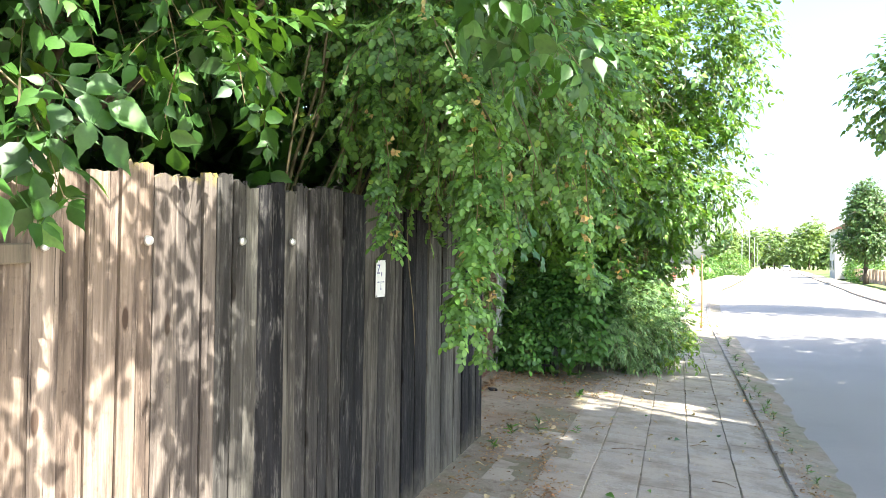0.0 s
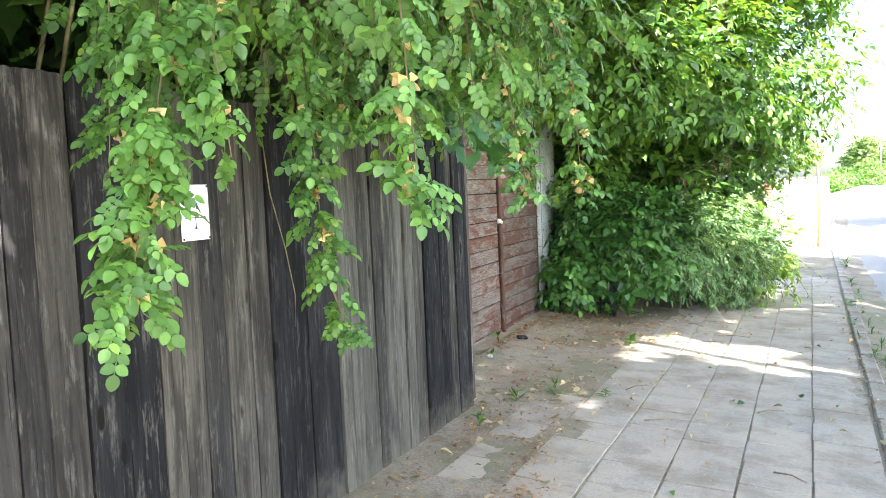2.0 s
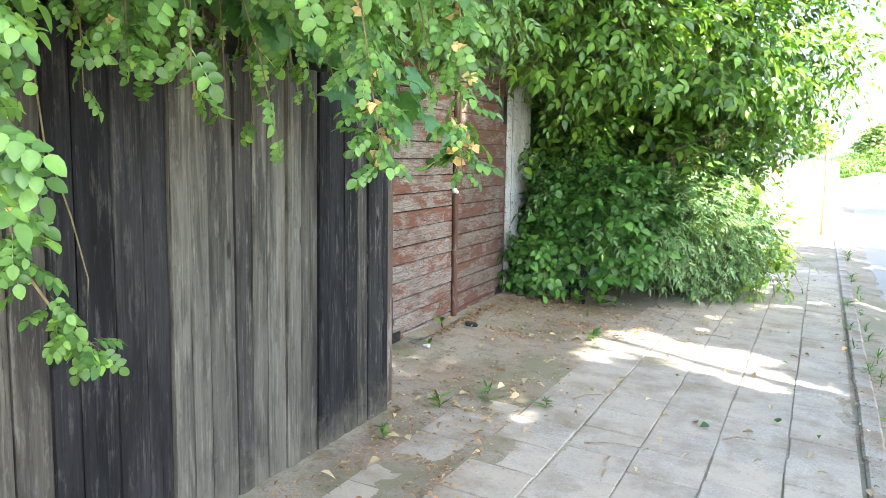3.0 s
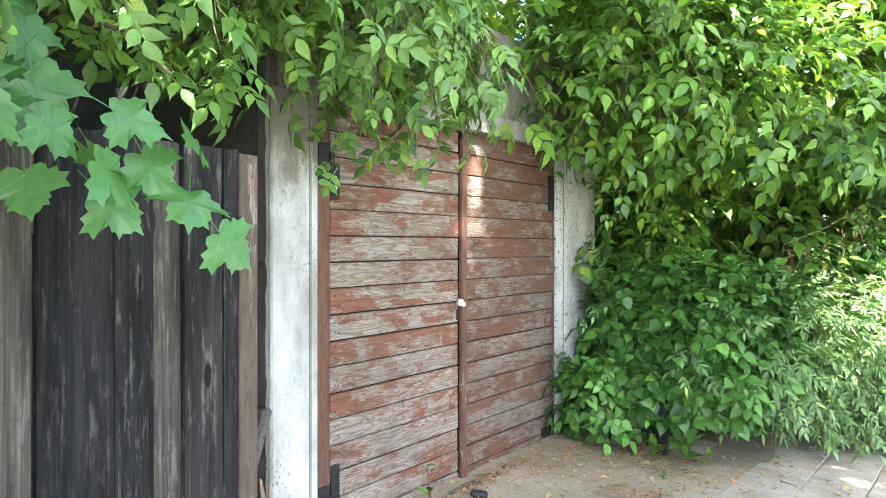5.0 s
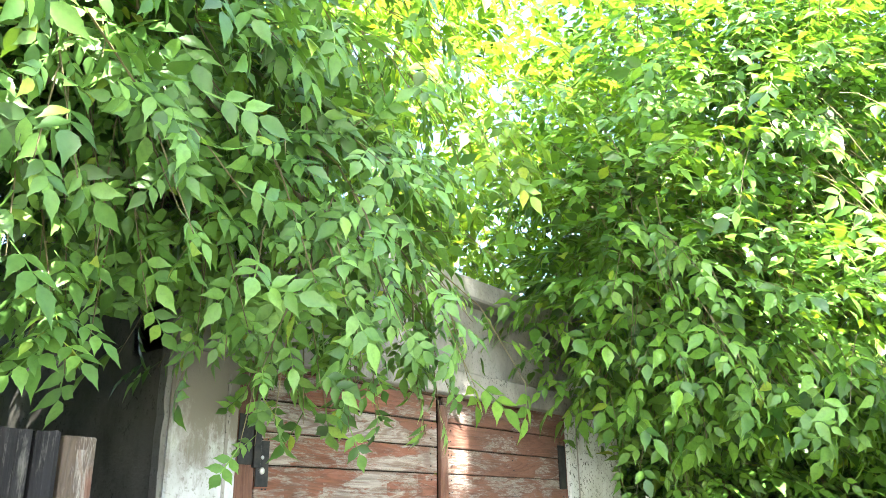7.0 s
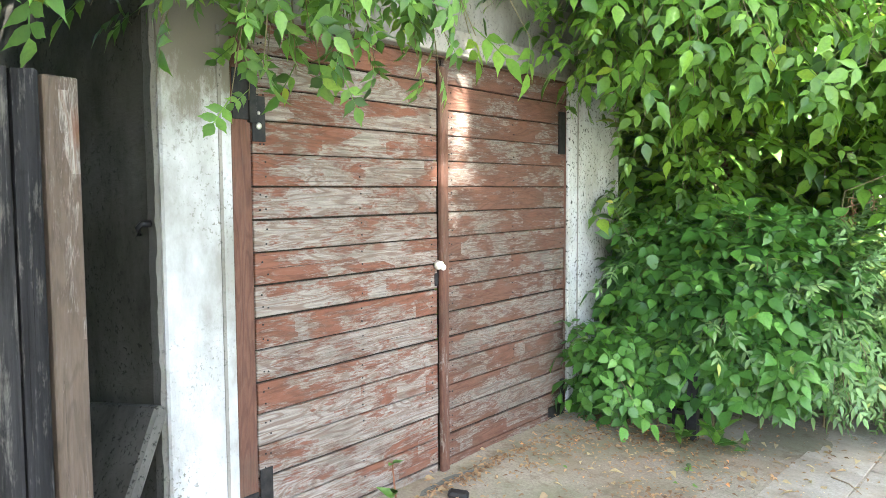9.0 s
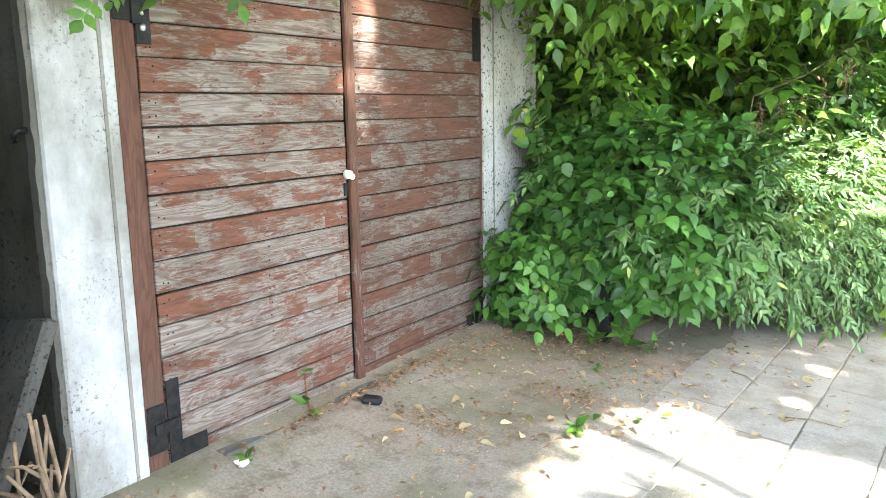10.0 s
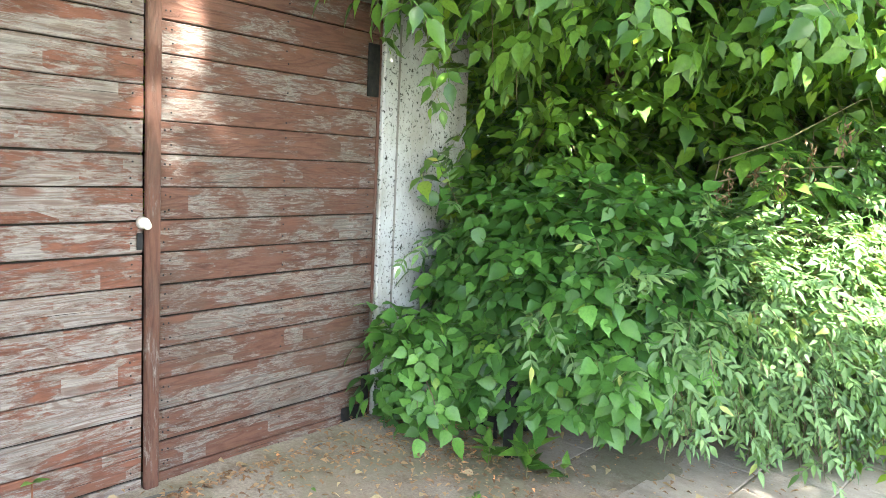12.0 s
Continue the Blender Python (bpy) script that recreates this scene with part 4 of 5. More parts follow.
# thicket that closes the garden behind the fence
root = (-4.6, 3.0, 0.1)
thicket = rooted("garden_thicket", "dense dark green thicket in the garden behind the fence", "thicket", root,
                 [(root, (-4.4, 2.8, 2.6), 0.09, 0.05, 0), ((-4.2, 5.2, 0.1), (-3.9, 5.4, 2.6), 0.06, 0.03, 0), ((-4.3, 0.8, 0.1), (-4.2, 0.4, 2.8), 0.07, 0.03, 0)], [])
crown(thicket, moved([(-4.3, 1.0, 2.0, 1.1, 2.2, 1.9), (-4.4, 4.6, 2.2, 1.2, 2.4, 2.0), (-4.0, -2.0, 2.2, 1.2, 1.8, 2.0), (-4.3, 3.0, 4.4, 1.6, 4.5, 1.3), (-3.5, 5.9, 2.1, 0.9, 0.6, 1.9), (-3.2, 5.2, 3.3, 0.8, 1.2, 1.0)], root), 5600, 4, ELDER, 0.28, 0.4, M_LEAF_ELDER, 0.3, r=0.006)

# dog rose over the fence, with hanging strands
root = (-2.15, 4.7, 0.1)
canes = []
cr = random.Random(8)
for k in range(15):
    y = 3.5 + k * 0.2
    canes.append(((-2.0 + cr.uniform(-0.35, 0.25), y + cr.uniform(-0.1, 0.1), 0.1), (-1.45 + cr.uniform(-0.3, 0.4), y + cr.uniform(-0.6, 0.5), 2.9 + cr.uniform(-0.3, 0.5)), 0.014, 0.006, 0.1))
rose = rooted("dog_rose", "overgrown dog rose with faded blooms arching over the plank fence", "shrub", root, [], canes, M_TWIG)
crown(rose, moved([(-1.3, 4.15, 2.78, 0.6, 0.6, 0.52), (-1.15, 4.75, 2.65, 0.75, 0.9, 0.65), (-1.5, 5.6, 2.95, 0.6, 0.8, 0.5), (-0.75, 4.0, 2.75, 0.45, 0.7, 0.5), (-1.7, 5.0, 3.5, 0.9, 1.6, 0.7), (-0.55, 4.9, 2.6, 0.4, 0.7, 0.5)], root), 2100, 5, ROSE, 0.108, 0.26, M_LEAF_ROSE, 0.25)


def strand(parent, pts, n, width, leaf, size, mat, hips=0):
    """Hanging leafy shoot through some points, from its top to its tip."""
    o = Vector(parent.location)
    pts = [Vector(p) - o for p in pts]
    part("cane", tubes_mesh("cane", [(pts, [0.005 - 0.0035 * i / (len(pts) - 1) for i in range(len(pts))])], M_TWIG, 4), M_TWIG, parent)
    A = np.array([tuple(p) for p in pts])
    u = RNG.random(n) ** 0.9 * (len(pts) - 1)
    i = np.minimum(u.astype(int), len(pts) - 2)
    base = A[i] + (A[i + 1] - A[i]) * (u - i)[:, None]
    taper = (1.15 - 0.75 * u / (len(pts) - 1))[:, None]
    side = unit(RNG.normal(size=(n, 3)) * [1, 1, 0.35])
    P = base + side * (width * RNG.random((n, 1)) ** 0.7 * taper) * 0.7
    D = unit(side + np.array([0, 0, -0.65]) + RNG.normal(size=(n, 3)) * 0.25)
    U = unit(side * 0.9 + np.array([0.35, -0.25, 0.5]) + RNG.normal(size=(n, 3)) * 0.35)
    part("strand", leaves_mesh("strand", leaf, P, D, U, size * (0.6 + 0.6 * RNG.random(n)), mat), mat, parent)["kind"] = "stuff"
    if hips:
        j = RNG.choice(n, min(hips, n), replace=False)
        bloom = [leaflet(0.9, 0.5, -0.3)]
        Q = np.repeat(P[j], 4, 0) + RNG.normal(size=(4 * len(j), 3)) * 0.006
        DD = unit(RNG.normal(size=(4 * len(j), 3)) + [0, 0, -0.3])
        part("bloom", leaves_mesh("bloom", bloom[0], Q, DD, unit(RNG.normal(size=(4 * len(j), 3))), np.full(4 * len(j), 0.028), M_HIP), M_HIP, parent, "faded orange rose bloom")["kind"] = "stuff"


STRANDS = [
    ([(-0.97, 3.32, 2.75), (-0.74, 3.22, 2.3), (-0.68, 3.16, 1.8), (-0.71, 3.04, 1.28)], 300, 0.15, 26),
    ([(-0.85, 3.25, 2.55), (-0.60, 3.20, 2.1), (-0.56, 3.22, 1.62)], 70, 0.12, 10),
    ([(-1.30, 3.65, 2.5), (-1.20, 3.55, 2.1), (-1.16, 3.47, 1.62)], 80, 0.13, 4),
    ([(-0.95, 3.95, 2.7), (-0.78, 3.85, 2.1), (-0.76, 3.87, 1.65), (-0.79, 3.95, 1.27)], 130, 0.10, 14),
    ([(-0.79, 3.95, 1.30), (-0.82, 4.08, 1.14), (-0.84, 4.22, 1.04)], 16, 0.05, 0),
    ([(-0.45, 3.60, 2.7), (-0.28, 3.48, 2.1), (-0.23, 3.46, 1.48)], 100, 0.11, 12),
    ([(-0.75, 4.70, 2.5), (-0.42, 4.65, 2.0), (-0.33, 4.63, 1.50)], 95, 0.11, 10),
    ([(-0.45, 4.95, 2.5), (-0.20, 4.80, 2.0), (-0.15, 4.72, 1.48)], 85, 0.09, 10),
    ([(-1.05, 4.45, 2.5), (-0.95, 4.4, 2.1), (-0.93, 4.4, 1.75)], 80, 0.14, 6),
    ([(-0.9, 5.1, 2.6), (-0.7, 5.0, 2.3), (-0.62, 4.95, 1.9)], 80, 0.13, 6),
]
for pts, n, w, h in STRANDS:
    strand(rose, pts, int(n * 1.35), w * 0.85, ROSE, 0.092, M_LEAF_ROSE, h)

for pts, n in (([(-1.80, 1.70, 2.2), (-1.60, 1.74, 2.02), (-1.50, 1.78, 1.74)], 16), ([(-1.85, 1.5, 2.2), (-1.66, 1.55, 2.0), (-1.58, 1.58, 1.8)], 12)):
    strand(elder, pts, n, 0.10, ELDER, 0.16, M_LEAF_ELDER)

# ash-leaved maple whose boughs droop over fence end and gate
root = (-2.9, 6.6, 0.1)
ash = rooted("ash_maple_tree", "ash-leaved maple drooping over the fence end and garage gate", "tree", root,
             [(root, (-2.6, 6.7, 2.4), 0.08, 0.06, 0), ((-2.6, 6.7, 2.4), (-2.2, 7.2, 4.4), 0.06, 0.03, 0.05)],
             [((-2.6, 6.7, 2.3), (-1.3, 6.5, 2.75), 0.022, 0.008, 0.18), ((-2.6, 6.7, 2.4), (-1.2, 7.6, 2.6), 0.022, 0.007, 0.25), ((-2.45, 6.9, 3.2), (-1.0, 6.3, 3.4), 0.025, 0.008, 0.15)])
crown(ash, moved([(-1.45, 6.65, 2.95, 0.5, 0.75, 0.34), (-1.65, 6.75, 2.85, 0.25, 0.6, 0.2), (-1.35, 6.1, 3.15, 0.55, 0.9, 0.5), (-1.45, 7.6, 2.75, 0.45, 0.6, 0.45), (-1.9, 7.0, 3.7, 1.0, 1.3, 0.8)], root), 1150, 5, ASH, 0.175, 0.28, M_LEAF_PALE, 0.25, keep=lambda P: (P[:, 0] < 2.0) & ~((P[:, 1] > 1.75) & (P[:, 2] < 2.75)), droop=0.8)
for k, (pts, n) in enumerate([([(-1.5, 7.7, 2.6), (-1.36, 7.65, 2.38), (-1.34, 7.6, 2.20)], 24), ([(-1.3, 7.95, 2.7), (-1.33, 8.0, 2.42), (-1.35, 8.02, 2.22)], 22),
                              ([(-1.6, 6.3, 2.8), (-1.45, 6.35, 2.40), (-1.34, 6.36, 2.08)], 34), ([(-1.6, 6.6, 2.8), (-1.46, 6.62, 2.4), (-1.36, 6.65, 2.08)], 36), ([(-1.4, 6.0, 2.8), (-1.3, 6.02, 2.45), (-1.22, 6.05, 2.16)], 34), ([(-1.65, 6.9, 2.8), (-1.58, 6.92, 2.62), (-1.54, 6.95, 2.42)], 28), ([(-1.65, 7.2, 2.85), (-1.6, 7.2, 2.55), (-1.55, 7.22, 2.28)], 26)]):
    strand(ash, pts, int(n * 1.4), 0.12, ASH, 0.16, M_LEAF_PALE)

# Norway maple shoot with large leaves at the fence end
root = (-2.2, 5.9, 0.1)
maple = rooted("maple_shoot", "young maple with large pointed leaves leaning over the fence", "tree", root, [(root, (-1.75, 6.0, 2.2), 0.03, 0.018, 0)],
               [((-1.75, 6.0, 2.2), (-0.95, 6.1, 1.98), 0.012, 0.004, 0.12), ((-1.75, 6.0, 2.2), (-1.1, 5.5, 2.0), 0.012, 0.004, 0.12)])
MAPLES = []
for k in range(40):
    u, v = er.random(), er.random()
    MAPLES.append((-0.86 - 0.38 * v + er.uniform(-0.05, 0.05), 4.75 + 1.17 * u, 1.93 + 0.30 * v - 0.10 * u + er.uniform(-0.10, 0.10)))
MAPLES += [(-0.80, 6.12, 1.60), (-0.78, 5.80, 1.74), (-0.90, 5.86, 1.78), (-0.98, 5.5, 1.80), (-0.88, 5.9, 1.86), (-0.88, 6.10, 1.70), (-0.87, 6.08, 1.85), (-0.92, 6.0, 1.78), (-0.92, 5.9, 1.68), (-0.95, 5.75, 1.72)]
mp = np.array(MAPLES) - np.array(root)
md = unit(np.array([0.32, 0.45, -0.72]) + RNG.normal(size=(len(mp), 3)) * 0.36)
mu = unit(np.array([0.55, -0.30, 0.80]) + RNG.normal(size=(len(mp), 3)) * 0.34)
for i in range(len(mp)):
    part("leaf", leaves_mesh("leaf", MAPLE, mp[i:i + 1], md[i:i + 1], mu[i:i + 1], np.array([0.108 + 0.062 * RNG.random()]), M_LEAF_MAPLE), M_LEAF_MAPLE, maple)

# tree and scrub beyond the garage
root = (-1.75, 12.3, 0.1)
tree = rooted("overhanging_tree", "leafy ash-leaved maple overhanging the pavement beyond the garage", "tree", root,
              [(root, (-1.5, 12.1, 2.4), 0.11, 0.08, 0), ((-1.5, 12.1, 2.4), (-1.0, 11.9, 5.0), 0.08, 0.04, 0)],
              [((-1.5, 12.1, 2.2), (-0.9, 10.2, 2.8), 0.035, 0.01, 0.2), ((-1.5, 12.1, 2.4), (0.3, 12.3, 3.4), 0.035, 0.01, 0.2), ((-1.45, 12.1, 2.8), (-1.9, 10.3, 3.8), 0.04, 0.012, 0.2), ((-1.4, 12.1, 3.2), (0.5, 13.2, 4.6), 0.035, 0.01, 0.2)])
crown(tree, moved([(-1.15, 10.3, 2.95, 0.72, 0.85, 0.68), (-1.65, 10.05, 2.75, 0.30, 0.35, 0.34), (-1.25, 9.85, 3.0, 0.3, 0.35, 0.3), (-1.1, 9.75, 3.35, 0.4, 0.5, 0.3), (-1.65, 11.0, 2.75, 0.35, 0.4, 0.4), (-0.6, 11.2, 2.75, 0.95, 1.2, 0.95), (0.2, 12.6, 3.0, 1.0, 1.4, 1.2), (-1.0, 11.0, 4.2, 1.3, 1.5, 1.0), (0.3, 12.4, 4.9, 1.3, 1.6, 1.4), (-1.2, 12.2, 5.6, 1.5, 1.8, 1.2), (-0.4, 12.9, 1.9, 0.7, 1.0, 0.9)], root), 3400, 6, BOX_ELDER, 0.17, 0.42, M_LEAF_ASH, 0.3, droop=0.35, flat=1.0, keep=lambda P: ~((P[:, 0] > 0.55) & (P[:, 1] < 0.1) & (P[:, 2] < 1.92)))
crown(tree, moved([(-0.25, 13.2, 0.95, 0.42, 0.9, 0.70), (-0.3, 12.4, 1.2, 0.5, 0.7, 0.7)], root), 420, 5, ASH, 0.18, 0.32, M_LEAF_PALE, 0.2, droop=0.7, name="low_spray")
crown(tree, moved([(-1.6, 11.5, 1.6, 0.55, 0.7, 0.9), (-0.8, 12.0, 1.6, 0.6, 0.5, 0.8), (-2.2, 12.6, 1.8, 1.2, 0.8, 1.7), (-0.4, 13.6, 1.5, 0.6, 0.5, 1.2), (-3.0, 13.8, 2.4, 2.2, 1.0, 2.4), (-1.5, 12.9, 3.4, 1.6, 0.7, 1.5), (-1.9, 11.7, 3.3, 0.8, 0.6, 0.9), (-1.0, 13.3, 2.2, 1.1, 0.6, 1.4), (-0.9, 12.4, 2.2, 0.7, 0.4, 0.7)], root), 3000, 5, BOX_ELDER, 0.21, 0.34, M_LEAF_ASH, 0.2, name="inner_crown", flat=1.0)
crown(tree, moved([(-2.6, 9.2, 4.2, 1.2, 1.9, 0.9), (-3.6, 11.6, 3.0, 1.5, 2.0, 2.2), (-3.4, 8.4, 5.2, 1.8, 2.4, 0.9)], root), 1500, 5, ASH, 0.22, 0.4, M_LEAF_SUNNY, 0.3, name="back_crown", flat=1.0)

root = (-1.05, 10.95, 0.1)
bush = rooted("bramble_bush", "dense green bramble bush spilling over the pavement beside the garage", "bush", root,
              [(Vector(root) + Vector((dx, dy, 0)), Vector(root) + Vector((dx * 1.6, dy * 1.6, 0.9)), 0.009, 0.004, 0.1) for dx, dy in ((0, 0), (0.15, -0.1), (-0.2, 0.0), (0.2, 0.2), (-0.1, -0.2), (-0.3, -0.15))], [], M_TWIG)
crown(bush, moved([(-1.45, 10.85, 0.90, 0.36, 0.38, 0.48), (-1.05, 10.88, 0.88, 0.46, 0.46, 0.55), (-0.80, 11.2, 0.82, 0.42, 0.5, 0.55), (-1.70, 10.32, 0.50, 0.22, 0.20, 0.22), (-1.0, 10.72, 0.58, 0.48, 0.26, 0.26), (-1.40, 10.62, 0.48, 0.28, 0.18, 0.22)], root), 1760, 5, BRAMBLE, 0.145, 0.16, M_LEAF_BRAMBLE, 0.35, droop=0.4, flat=0.5, keep=lambda P: (P[:, 2] > np.where(P[:, 0] < -0.3, 0.12, 0.26)) & (P[:, 1] > np.where(P[:, 0] < -0.3, -0.85, -0.60)))
root = (-0.45, 11.5, 0.06)
scrub = rooted("scrub_bush", "pale green scrub with narrow leaves at the pavement edge", "bush", root,
               [(Vector(root) + Vector((dx, dy, 0)), Vector(root) + Vector((dx * 1.8, dy * 1.8, 1.1)), 0.008, 0.003, 0.1) for dx, dy in ((0, 0), (0.15, -0.1), (-0.15, 0.1), (0.2, 0.3))], [], M_TWIG)
crown(scrub, moved([(-0.60, 11.15, 0.88, 0.40, 0.46, 0.42), (-0.25, 11.7, 0.80, 0.42, 0.55, 0.58), (0.0, 12.3, 0.65, 0.38, 0.5, 0.5)], root), 900, 5, NARROW, 0.15, 0.24, M_LEAF_SILVER, 0.3, droop=0.3, flat=1.0)

# withered seed tufts hanging from an arching green stalk above the scrub
tufts = thing("withered_stalk", "arching green stalk with withered brown seed tufts above the scrub", "stalk", (-0.60, 11.20, 0.08))
ARCH = [(0.0, 0.0, 0.0), (0.02, -0.03, 1.0), (0.08, 0.0, 1.50), (0.34, 0.24, 1.63), (0.60, 0.45, 1.83), (0.64, 0.48, 1.84), (0.67, 0.50, 1.74)]
part("stalk", tubes_mesh("stalk", [(ARCH, [0.007, 0.006, 0.005, 0.004, 0.003, 0.003, 0.002])], M_TWIG, 5), M_TWIG, tufts)
part("side_stalk", tubes_mesh("side_stalk", [([(0.03, -0.02, 1.38), (0.3, 0.2, 1.47), (0.55, 0.42, 1.50), (0.62, 0.46, 1.44)], [0.004, 0.003, 0.003, 0.002])], M_TWIG, 5), M_TWIG, tufts)
for x, y, z, drop in ((0.12, 0.05, 1.50, 0.22), (0.22, 0.13, 1.55, 0.16), (0.33, 0.22, 1.58, 0.28), (0.43, 0.32, 1.68, 0.34), (0.55, 0.42, 1.76, 0.20), (0.08, 0.02, 1.40, 0.20)):
    q = np.linspace(0.15, 1.0, 30)
    P = np.stack([x + RNG.normal(size=30) * 0.014, y + RNG.normal(size=30) * 0.014, z - drop * q], 1)
    D = unit(RNG.normal(size=(30, 3)) * 0.5 + [0, 0, -1.0])
    tuft = part("tuft", leaves_mesh("tuft", leaflet(0.34, 0.4, 0.4), P, D, unit(RNG.normal(size=(30, 3))), 0.035 * (0.6 + 0.7 * RNG.random(30)), M_LEAF_DRY), M_LEAF_DRY, tufts, "withered brown seed tuft")
    tuft["kind"] = "stuff"
    part("hanger", tubes_mesh("hanger", [([(x, y, z + 0.01), (x, y, z - drop)], [0.0018, 0.0012])], M_TWIG, 4), M_TWIG, tuft)
# silvery tips that stand out of the bramble, and low sprays along the pavement
crown(scrub, moved([(-1.55, 10.55, 1.22, 0.16, 0.12, 0.10), (-0.85, 10.62, 0.95, 0.30, 0.14, 0.26), (-0.55, 10.80, 0.72, 0.20, 0.14, 0.22)], root), 45, 5, NARROW, 0.15, 0.26, M_LEAF_SILVER, 0.1, name="tip", droop=0.1, flat=1.0)
crown(scrub, moved([(0.35, 12.2, 0.35, 0.22, 0.4, 0.16), (0.45, 12.8, 0.55, 0.25, 0.5, 0.25)], root), 60, 5, BOX_ELDER, 0.13, 0.30, M_LEAF_SUNNY, 0.1, name="low_spray", droop=0.3, flat=1.0)

# street trees across the road
def street_tree(root, top, crowns, n, leaf=0.24, per=6, spread=0.5, label="tall leafy street tree across the road", mat=None):
    r = Vector(root)
    t = rooted("street_tree", label, "tree", root, [(root, (root[0] * 0.75 + top[0] * 0.25, root[1] * 0.75 + top[1] * 0.25, top[2] * 0.55), 0.24, 0.17, 0)],
               [((root[0] * 0.75 + top[0] * 0.25, root[1] * 0.75 + top[1] * 0.25, top[2] * 0.52), (c[0], c[1], c[2]), 0.12, 0.03, 0.2) for c in crowns])
    crown(t, moved(crowns, root), n, per, SIMPLE, leaf, spread, mat or M_LEAF_FAR, 0.2, droop=0.4, r=0.01)
    return t


street_tree((9.6, 6.0, -0.05), (5.5, 5.5, 8.5), [(5.3, 5.2, 8.4, 3.2, 3.7, 2.0), (8.6, 5.6, 8.6, 3.0, 3.6, 2.4), (4.3, 2.75, 8.4, 1.8, 1.6, 1.5), (4.4, 7.2, 9.2, 2.0, 1.6, 1.3)], 5400)
street_tree((9.9, 13.0, -0.05), (7.5, 12, 8.5), [(7.6, 10.8, 7.4, 2.9, 3.4, 1.7), (9.8, 14.0, 8.2, 3.0, 4.0, 2.4)], 3600)
street_tree((11.6, 30.0, -0.05), (10, 29, 8), [(10.2, 29.2, 7.4, 3.6, 3.4, 2.2), (11.5, 30.0, 9.5, 3.0, 3.0, 2.0)], 1500, 0.26)

# ---- pavement slabs ----
pr_ = random.Random(21)
pavement = thing("pavement", "worn grey concrete slab pavement with sand in its joints", "pavement", kind="structure")
SLABS = [bm_mesh("slab", boxed(-0.1742 + a, 0.1742, -0.1742, 0.1742 - a, -0.05, 0.0, bevel=0.004), M_SLAB) for a in (0.0, 0.004, 0.008)]
for j in range(43):
    for i in range(7 if j > 18 else 6):
        y = 0.4 + 0.352 * j + (0.0, 0.17, 0.06, 0.23, 0.12, 0.3, 0.05)[i]
        x = kerb_x(y) - 0.21 - 0.352 * i + pr_.uniform(-0.002, 0.002)
        if x < -1.25 + 0.12 * math.sin(y * 3) or (7.2 < y < 10.4 and x < -0.72) or (i >= 5 and pr_.random() < 0.25):
            continue
        z = ground_z(x, y) + 0.0065 + pr_.uniform(-0.003, 0.002)
        ob = part("slab", pr_.choice(SLABS), None, pavement)
        ob.matrix_local = pose(x, y, z, pr_.uniform(-0.4, 0.4), 3.9 + pr_.uniform(-0.5, 0.5), -2 + pr_.uniform(-0.8, 0.8))
kerb = thing("kerb", "worn concrete kerb stones along the pavement edge", "kerb", kind="structure")
KERBS = [bm_mesh("kerb_stone", boxed(-0.06, 0.06, -0.49 - a, 0.49, -0.2, 0.0, bevel=0.014), M_KERB) for a in (0.0, 0.004)]
for j in range(56):
    y = -4.0 + 1.0 * j
    x = kerb_x(y) + 0.05
    ob = part("kerb_stone", pr_.choice(KERBS), None, kerb)
    slope = math.degrees(math.atan(kerb_x(y + 0.5) - kerb_x(y - 0.5)))
    ob.matrix_local = pose(x, y, ground_z(x - 0.06, y) + 0.022 + pr_.uniform(-0.008, 0.01), pr_.uniform(-0.6, 0.6), pr_.uniform(-2, 2), -slope + pr_.uniform(-0.6, 0.6))


# ---- litter and weeds ----
def litter(name, label, n, spot, mat, size, template=None):
    """Scattered dead leaves and chaff on the ground; spot gives x, y."""
    P = np.zeros((n, 3))
    for k in range(n):
        x, y = spot()
        P[k] = (x, y, ground_z(x, y) + 0.022 + 0.008 * RNG.random())
    D = unit(RNG.normal(size=(n, 3)) * [1, 1, 0.10])
    U = unit(RNG.normal(size=(n, 3)) * 0.3 + [0, 0, 1])
    tagged(new(name, leaves_mesh(name, template or SIMPLE, P, D, U, size * (0.4 + 0.9 * RNG.random(n)), mat)), label, "litter", kind="stuff")


CURLED = leaflet(0.5, 0.28, 0.22)
lr = random.Random(14)


def gauss_spots(spots):
    def pick():
        x, y, r, e = lr.choice(spots)
        return x + lr.gauss(0, r), y + lr.gauss(0, e)
    return pick


